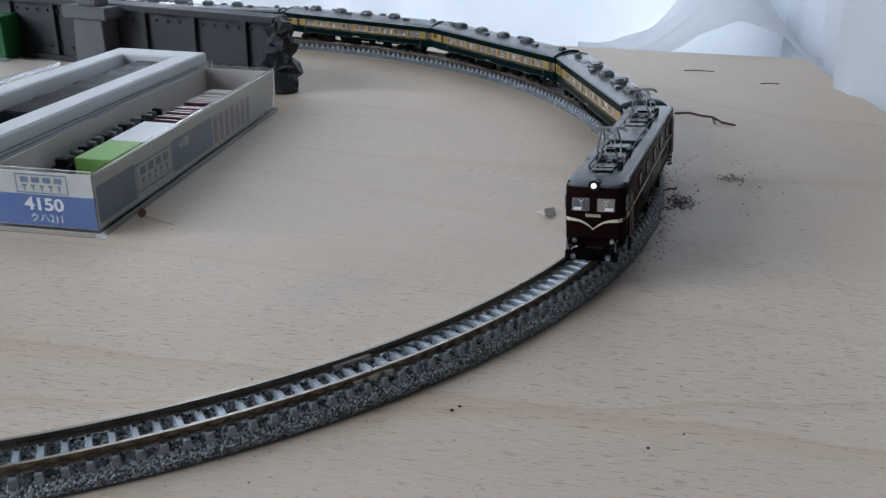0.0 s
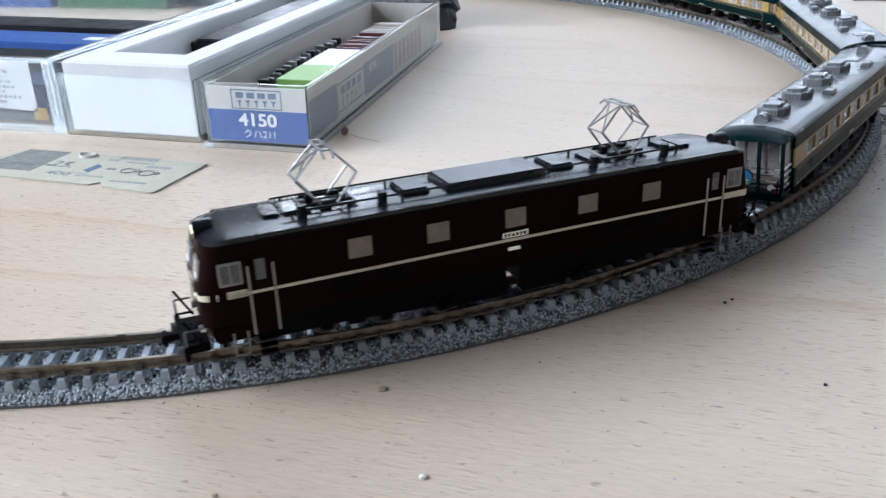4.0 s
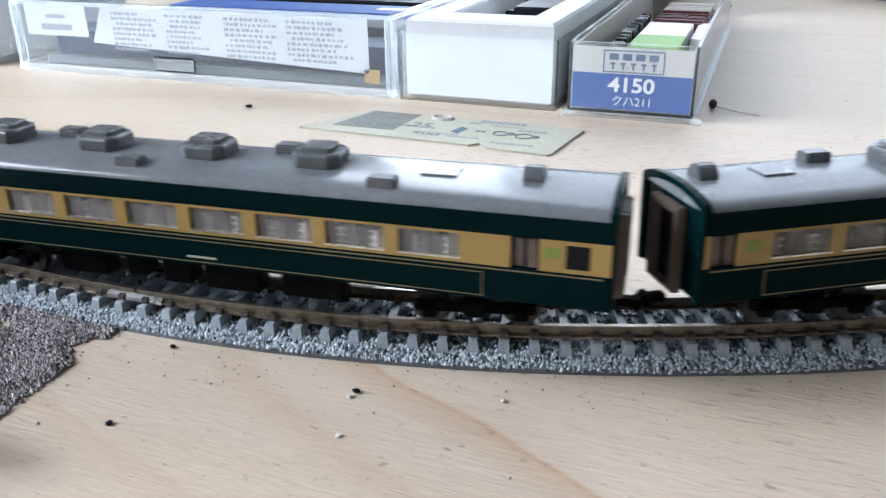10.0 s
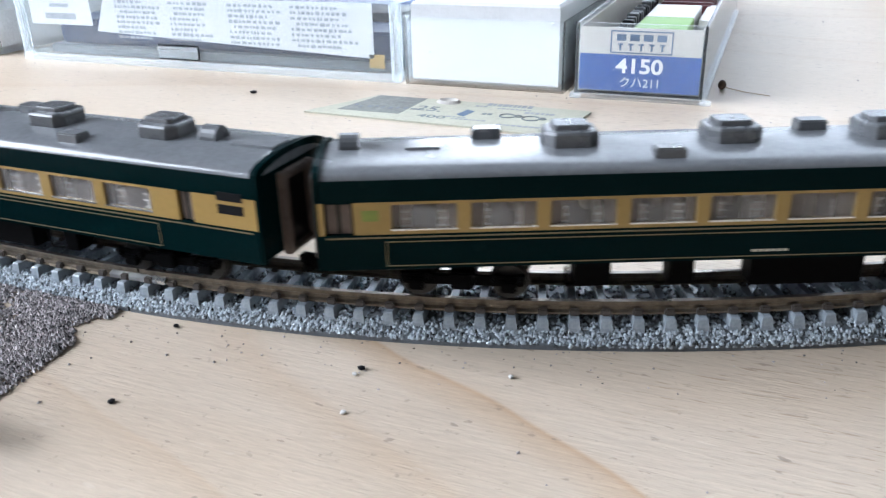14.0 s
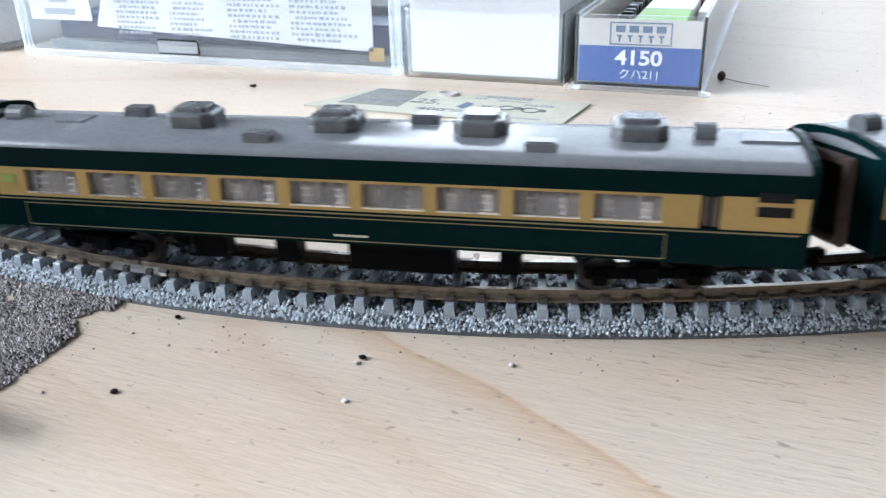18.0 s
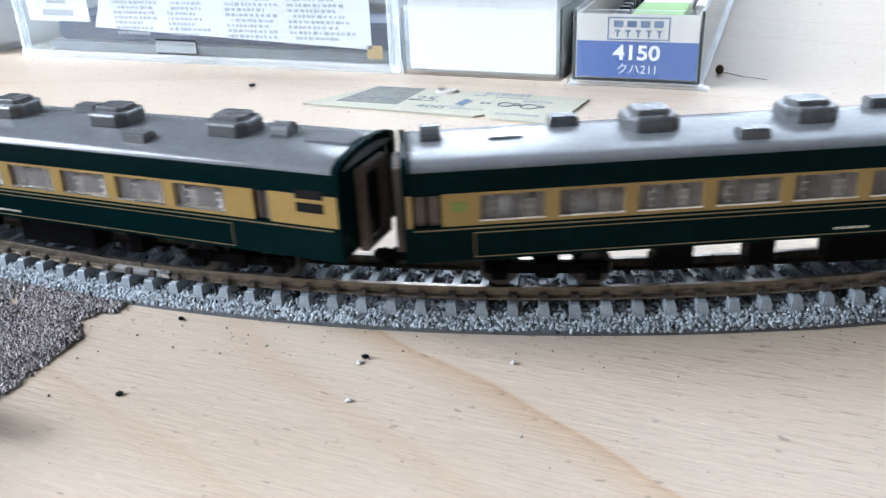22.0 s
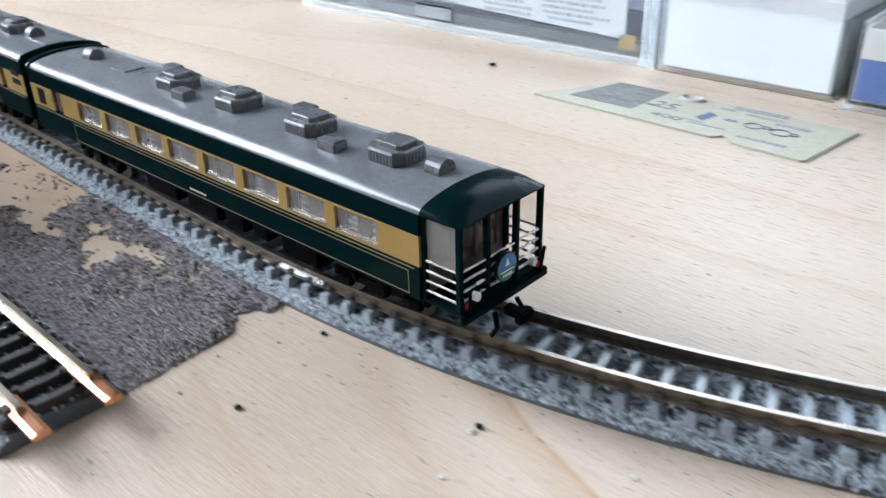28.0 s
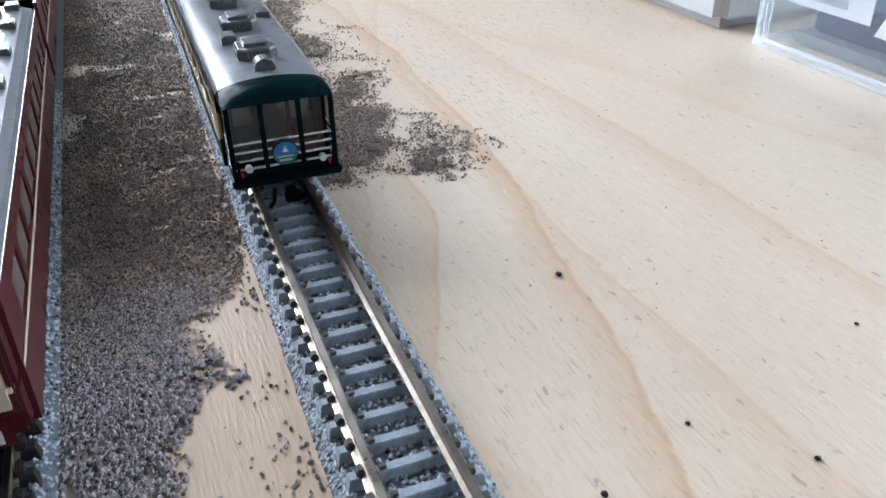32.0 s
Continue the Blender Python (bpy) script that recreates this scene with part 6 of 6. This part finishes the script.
def beyond():
    bm = bmx()
    box(bm, -430, -291, 6, 96, 0, 30, 3.5)
    e = thing("foam_block", Matrix(), "plain white rounded foam box", "foam box")
    part("block", bm, WHITE, e)
    part("lid_line", box(bmx(), -430.3, -290.7, 5.7, 96.3, 18.0, 18.6, 0.1), PALE, e)
    e = thing("green_carton", pose(-0.262, 0.292, 0, 0, 0, 5), "green carton with a thin red and yellow line", "carton")
    part("carton_body", box(bmx(), -44, 40, -12, 16, 0, 30, 0.6), DEEPGREEN, e)
    part("red_line", box(bmx(), -40, 36, -12.2, -12.0, 13.5, 14.6), MAROON, e)
    part("yellow_line", box(bmx(), -40, 36, -12.2, -12.0, 15.0, 15.6), YELLOW, e)
    e = thing("blue_carton", pose(-0.345, 0.285, 0, 0, 0, 5), "plain bright blue carton", "carton")
    part("carton_body", box(bmx(), -44, 34, -12, 16, 0, 30, 0.6), BLUE, e)
    # dark bridge span in front of the far straight, on a grey pier, with a lump of rock at its end
    a = Vector((-0.020, 0.268, 0))
    b = Vector((-0.56, 0.385, 0))
    ang = math.degrees(math.atan2(b.y - a.y, b.x - a.x))
    e = thing("bridge_girder", pose(a.x, a.y, 0, 0, 0, ang), "dark grey plate girder bridge side with rivets", "model bridge")
    part("web_plate", box(bmx(), 0, 545, -6, 6, 4, 38), STONE, e)
    part("top_flange", box(bmx(), 0, 545, -9, 9, 38, 42, 0.5), STONE, e)
    part("bottom_flange", box(bmx(), 0, 545, -9, 9, 0, 4, 0.5), STONE, e)
    for k in range(14):
        part("stiffener", box(bmx(), 20 + k * 38, 24 + k * 38, -8.5, 8.5, 4, 38, 0.3), STONE, e)
    rv = bmx()
    for k in range(60):
        for z in (9, 33):
            for y in (-6.4, 6.4):
                box(rv, 8 + k * 9, 9.6 + k * 9, y - 0.6, y + 0.6, z, z + 1.6)
    tagged(part("rivets", rv, STONE, e), kind="stuff")
    e = thing("bridge_pier", pose(a.x + (b.x - a.x) * 0.245, a.y + (b.y - a.y) * 0.245 - 0.014, 0, 0, 0, ang), "grey square bridge pier with a wider cap", "model bridge")
    part("shaft", box(bmx(), -13, 13, -8, 8, 0, 33, 0.6, 0.1), PIER, e)
    part("cap", box(bmx(), -18, 18, -10, 10, 33, 41, 0.8), PIER, e)
    part("bearing", box(bmx(), -8, 8, -6, 6, 41, 46, 0.8), PIER, e)
    rng = random.Random(4)
    e = thing("rock_lump", pose(-0.016, 0.252, 0), "dark rough lump of model rock at the bridge end", "model rock")
    for k in range(13):
        bm = bmx()
        z = k * 3.1
        r = 9.5 - 0.30 * k if k > 2 else 15 - 2.6 * k
        bmesh.ops.create_icosphere(bm, subdivisions=2, radius=r * MM, matrix=Matrix.Translation(((rng.uniform(-4, 4)) * MM, rng.uniform(-3, 3) * MM, (z * 0.98 + 2) * MM)))
        for v in bm.verts:
            v.co += Vector((noise.noise(v.co * 240), noise.noise(v.co * 260 + Vector((5, 1, 2))), noise.noise(v.co * 250 + Vector((9, 4, 7))))) * 0.0042
            v.co.z = max(0, v.co.z)
        part("rock_piece", bm, STONE, e)


def paper_ticket():
    e = thing("paper_ticket", Matrix(), "yellowed paper ticket with a grey picture and a nick", "ticket")
    edge = [(-114.0, -38.0), (-57.0, -40.0), (-54.4, -37.4), (-51.2, -40.8), (-33.4, -42.2), (-32.2, -41.4), (-29.0, -14.5), (-30.0, -13.8), (-100, -12.5)]
    bm = bmx()
    loft(bm, [[(x, y, 0.05) for x, y in edge], [(x, y, 0.6) for x, y in edge]])
    part("card", bm, TICKET, e)
    bm = bmx()
    loft(bm, [[(x, y, z) for x, y in ((-105, -33), (-84, -33), (-82.6, -12.9), (-99.4, -12.9))] for z in (0.55, 0.64)])
    pic = part("grey_picture", bm, PICTURE, e, "faded grey picture panel")
    rng = random.Random(8)
    bm = bmx()
    for k in range(9):
        x, w = -102 + k * 2.4, rng.uniform(0.9, 2.2)
        y = -27.5 + rng.uniform(-0.8, 0.8) + 0.12 * k
        box(bm, x, x + w, y - rng.uniform(0.5, 1.5), y + rng.uniform(0.5, 1.6), 0.6, 0.70)
    part("picture_shape", bm, INK, pic, "dim dark shapes in the picture")
    lay = pose(0, 0, 0, 0, 0, -2)
    words("fare", "400", 5.0, TICKETINK, e, Matrix.Translation((-73.3 * MM, -33.0 * MM, 0.64 * MM)) @ lay @ Matrix.Diagonal((1.25, 0.8, 1, 1)), "printed number", 0.08)
    words("day", "25.", 7.5, TICKETINK, e, Matrix.Translation((-77 * MM, -25.0 * MM, 0.68 * MM)) @ lay, "", 0.08)
    bm = bmx()
    for x0, x1, y, h in ((-61.5, -47.0, -14.6, 1.5), (-57.0, -47.5, -18.4, 0.5), (-47.6, -39.0, -21.2, 0.9), (-66.7, -57.0, -33.3, 0.5), (-51.8, -38.5, -35.8, 0.7), (-69.0, -63.0, -31.5, 0.4), (-64.5, -61.0, -17.5, 0.6)):
        x = x0
        while x < x1:
            w = rng.uniform(0.7, 1.6)
            box(bm, x, x + w, y - h, y + h, 0.58, 0.66)
            x += w + rng.uniform(0.25, 0.6)
    part("lettering", bm, FAINT, e, "faded unreadable print")
    bm = bmx()
    for k in range(20):
        a0, a1 = k / 20 * 6.283, (k + 1) / 20 * 6.283
        rod(bm, (-74.3 + 3.2 * math.cos(a0), -15.4 + 2.2 * math.sin(a0), 0.58), (-74.3 + 3.2 * math.cos(a1), -15.4 + 2.2 * math.sin(a1), 0.58), 0.9, 4)
    part("pale_seal", bm, CARD, e, "pale grey-green round seal")
    bm = bmx()
    for x, y, r in ((-51.5, -26.3, 2.3), (-48.2, -25.8, 1.1), (-44.0, -27.2, 2.6), (-40.6, -26.8, 1.0)):
        for k in range(14):
            a0, a1 = k / 14 * 6.283, (k + 1) / 14 * 6.283
            rod(bm, (x + r * math.cos(a0), y + 0.9 * r * math.sin(a0), 0.62), (x + r * math.cos(a1), y + 0.9 * r * math.sin(a1), 0.62), 0.26, 4)
    for x in (-59.6, -57.8):
        box(bm, x, x + 1.3, -26.5, -24.9, 0.55, 0.68)
    part("line_drawing", bm, TICKETINK, e, "loose slate line drawing")
    bm = bmx()
    loft(bm, [[(x, y, z) for x, y in ((-66.8, -28.6), (-64.0, -30.2), (-62.6, -24.0), (-65.4, -22.4))] for z in (0.55, 0.66)])
    part("blue_mark", bm, BLUEINK, e, "small blue mark")


model_case()
foam_case()
set_case()
beyond()
paper_ticket()


# ---- loose bits on the board ----
def crumb(x, y, size, mat, lab, cat="crumb", flat=0.5):
    bm = bmx()
    bmesh.ops.create_icosphere(bm, subdivisions=1, radius=size * MM)
    k = x * 913 + y * 377
    for v in bm.verts:
        v.co *= 1 + 0.5 * noise.noise(v.co * 900 + Vector((k, 1, 2)))
        v.co.z *= flat
    zmin = min(v.co.z for v in bm.verts)
    for v in bm.verts:
        v.co.z -= zmin
    ob = part("wood_chip" if cat == "chip" else "crumb", bm, mat, None)
    ob.matrix_world = pose(x, y, 0, 0, 0, (k * 1000) % 360)
    return tagged(ob, lab, cat, "crumbs on the board")


def loose_bits():
    dark, pale = "tiny dark crumb on the plywood", "tiny pale flake on the plywood"
    for x, y, s in ((-.0300, -.1652, .62), (-.0643, -.1637, .55), (-.0592, -.1844, .6), (.1522, -.1063, .5), (.1806, -.083, .5), (.1353, -.0766, .5), (-.1439, -.0207, 1.2), (.1369, -.0745, .5),
                    (-.1873, -.1105, .6), (-.1483, -.1131, .4), (-.1345, -.1299, .7), (-.1422, -.1299, .5), (-.1119, -.1352, .55), (-.1559, -.0757, .4), (-.1309, -.1739, .5), (-.1364, -.1022, .5)):
        crumb(x, y, s, DARKPLASTIC, dark)
    for x, y, s in ((-.0275, -.1758, .55), (-.0087, -.16, .5), (-.0303, -.1668, .45), (.0835, -.149, .7), (-.1097, -.1234, .5)):
        crumb(x, y, s, WHITECHIP, pale)
    for x, y, s in ((.1006, -.1519, 1.3), (.0693, -.1266, .9), (.0428, -.1695, .7), (.052, -.161, .6)):
        crumb(x, y, s, CHIP, "small brown wood chip on the plywood", "chip", 0.3)
    # a dead beetle-like brown seed with a thin stalk beside the labelled case
    e = thing("dried_seed", pose(0.0052, 0.0275, 0), "dried brown seed with a thin stalk", "seed")
    bm = bmx()
    bmesh.ops.create_icosphere(bm, subdivisions=2, radius=1.7 * MM, matrix=Matrix.Translation((0, 0, 1.6 * MM)) @ Matrix.Diagonal((0.8, 1.2, 0.95, 1)))
    part("seed_body", bm, TWIG, e, smooth=True)
    bm = bmx()
    rod(bm, (0, 0, 1.0), (7, -3, 0.4), 0.16)
    rod(bm, (7, -3, 0.4), (15, -5.5, 0.2), 0.12)
    part("stalk", bm, CHIP, e)
    # crooked twig
    e = thing("dry_twig", pose(0.232, 0.236, 0), "crooked dark dry twig on the plywood", "twig")
    pts = [(-9, 12, 1.0), (-2, 7, 3.0), (5, 4, 2.4), (10, -1, 3.2), (15, -4, 1.2), (22, -7, 0.7)]
    bm = bmx()
    for p, q in zip(pts, pts[1:]):
        rod(bm, p, q, 0.75, 6, 0.6)
    rod(bm, (10, -1, 3.2), (11, -6, 0.6), 0.55, 5)
    part("stem", bm, TWIG, e)
    # clear flake that lies by the track
    e = thing("plastic_flake", pose(0.1535, 0.062, 0), "small crumpled clear plastic flake", "flake")
    bm = bmx()
    vs = [bm.verts.new(Vector(p) * MM) for p in ((-4, 3, 0.2), (3, 5, 2.2), (4, 1, 0.4), (0, -5, 1.8), (-1, 0, 2.8))]
    for f in ((0, 1, 4), (1, 2, 4), (2, 3, 4), (3, 0, 4)):
        bm.faces.new([vs[i] for i in f])
    bmesh.ops.solidify(bm, geom=bm.faces[:], thickness=0.0002)
    part("flake", bm, WHITECHIP, e)
    for x, y, a, l in ((0.30, 0.36, 20, 14), (0.257, 0.395, 8, 22), (0.205, 0.105, 40, 8)):
        bm = bmx()
        rod(bm, (-l / 2, 0, 0.5), (0, 0.8, 0.7), 0.4)
        rod(bm, (0, 0.8, 0.7), (l / 2, -0.4, 0.4), 0.35)
        o = part("splinter", bm, TWIG, None)
        o.matrix_world = pose(x, y, 0, 0, 0, a)
        tagged(o, "thin dark splinter on the plywood", "splinter")


loose_bits()


def bed_edge(x, side):
    """y of the outer (-1) or inner (1) foot of the main line's bed, at x."""
    if x < -0.0958:
        return -0.1527 + (-0.0958 - x) * math.tan(radians(2)) + side * HALF_BED
    return CY - math.sqrt((RC - side * HALF_BED) ** 2 - (x - CX) ** 2)


def gravel_depth(x, y):
    """How thick the loose gravel lies, 0 to 1: a drift between the two lines and one inside the main line."""
    n = noise.noise((x * 34, y * 60, 3)) + 0.6 * noise.noise((x * 95, y * 120, 8)) + 0.35 * noise.noise((x * 260, y * 260, 1))
    d = -9.0
    if y < bed_edge(x, -1):
        knots = ((-0.4228, -0.1332), (-0.30, -0.1480), (-0.25, -0.1545), (-0.2109, -0.1595), (-0.202, -0.1632), (-0.195, -0.1685), (-0.1761, -0.1733), (-0.1610, -0.1748), (-0.1486, -0.1694), (-0.1127, -0.1673), (-0.0915, -0.1658), (-0.0864, -0.156), (-0.0772, -0.156), (-0.074, -0.2011))
        top = float(np.interp(x, [k[0] for k in knots], [k[1] for k in knots]))
        d = min((top - y) / (0.0045 + 0.006 * float(np.interp(x, (-0.2, -0.18, -0.1, -0.085), (0, 1, 1, 0)))), (-0.0735 - x + 0.0022 * math.sin(y * 420)) / 0.004, (y + 0.1935) / 0.002 + 1.0)
        if x < -0.15:
            d = min(d, 1.9 + 1.6 * noise.noise((x * 42, y * 50, 5)))
    elif y > bed_edge(x, 1) and x < -0.2:
        d = min((-0.2328 - x) / 0.007, (-0.1063 + 0.10 * max(0.0, -0.30 - x) - y) / 0.010)
    return d + 2.0 * n


def gravel_field():
    step = 0.0011
    nx, ny = int(0.50 / step), int(0.125 / step)
    idx, vs, fs = {}, [], []
    keep = {}
    for i in range(nx):
        for j in range(ny):
            x, y = -0.070 - i * step, -0.193 + j * step
            keep[i, j] = gravel_depth(x, y)

    def vert(i, j):
        if (i, j) not in idx:
            g = min(1.0, max(0.0, keep.get((i, j), 0)))
            x, y = -0.070 - i * step, -0.193 + j * step
            idx[i, j] = len(vs)
            k = Vector((x * 2100, y * 2100, 0))
            vs.append((x + 0.0004 * noise.noise(k), y + 0.0004 * noise.noise(k + Vector((7, 3, 1))), 0.00005 + g * (0.00035 + 0.0003 * noise.noise(k + Vector((2, 9, 4))))))
        return idx[i, j]
    for i in range(nx - 1):
        for j in range(ny - 1):
            if min(keep[i, j], keep[i + 1, j], keep[i, j + 1], keep[i + 1, j + 1]) > 0.85:
                fs.append((vert(i, j), vert(i, j + 1), vert(i + 1, j + 1), vert(i + 1, j)))
    me = bpy.data.meshes.new("gravel_drift")
    me.from_pydata(vs, [], fs)
    me.materials.append(GRIT)
    tagged(new("gravel_drift", me), "drift of fine grey-brown model gravel on the board", "gravel", kind="stuff")
    rng = np.random.default_rng(21)
    pts = []
    while len(pts) < 80000:
        x = -0.070 - rng.exponential(0.11)
        y = rng.uniform(-0.194, -0.07)
        if x < -0.55:
            continue
        d = gravel_depth(x, y)
        if rng.uniform() < min(0.95, max(0.0, 0.12 + 0.5 * d)) * (1.0 if d > -0.1 else 0.6):
            pts.append((x, y, 0.0002 + 0.0003 * min(1.0, max(0.0, d)), (0.00024 if x < -0.19 else 0.0003) + (0.00055 if x < -0.19 else 0.0008) * rng.beta(1.2, 2.6)))
    scatter("loose_gravel", pts, GRAVEL, None, "loose grey-brown model gravel strewn on the board")["category"] = "gravel"
    pts = []
    for k in range(260):
        x, y, h = track(RC * radians(rng.normal(4, 9)))
        o = HALF_BED + abs(rng.normal(0, 0.005))
        pts.append((x - math.sin(h) * o, y + math.cos(h) * o, 0.0003, rng.uniform(0.0003, 0.0008)))
    for k in range(220):
        x, y, h = track(RC * radians(rng.uniform(20, 92)))
        o = HALF_BED + abs(rng.normal(0, 0.006)) + 0.0004
        pts.append((x - math.sin(h) * o, y + math.cos(h) * o, 0.00008, rng.uniform(0.0002, 0.0004)))
    for k in range(70):
        pts.append((rng.normal(0.235, 0.022), rng.normal(0.125, 0.03), 0.0002, rng.uniform(0.0003, 0.0008)))
    for cx, cy, n, sd in ((0.2088, 0.091, 130, 0.0030), (0.2355, 0.129, 60, 0.0035), (0.206, 0.084, 60, 0.0025)):
        for k in range(n):
            pts.append((rng.normal(cx, sd), rng.normal(cy, sd), 0.0002 + abs(rng.normal(0, 0.0004)), rng.uniform(0.0004, 0.001)))
    scatter("loose_gravel", pts, GRAVEL, None, "thin trail of dark grit beside the curve")["category"] = "gravel"
    pts = []
    for k in range(60):
        cx = rng.uniform(-0.24, -0.095)
        cy = bed_edge(cx, -1) - abs(rng.normal(0, 0.006)) - 0.001
        for j in range(int(rng.exponential(7)) + 1):
            pts.append((rng.normal(cx, 0.0022), min(cy + rng.normal(0, 0.0012), bed_edge(cx, -1) - 0.0012), 0.0002, rng.uniform(0.00025, 0.0007)))
    scatter("loose_gravel", pts, GRAVEL, None, "dark grains strewn beside the main line")["category"] = "gravel"
    pts = [(rng.uniform(-0.35, 0.34), rng.uniform(-0.24, 0.45), 0.0001, rng.uniform(0.0002, 0.0006)) for k in range(900)]
    pts = [p for p in pts if abs(math.hypot(p[0] - CX, p[1] - CY) - RC) > 0.011]
    scatter("dust", pts, GRAVEL, None, "scattered specks of dust on the plywood")["category"] = "dust"


gravel_field()


motions()
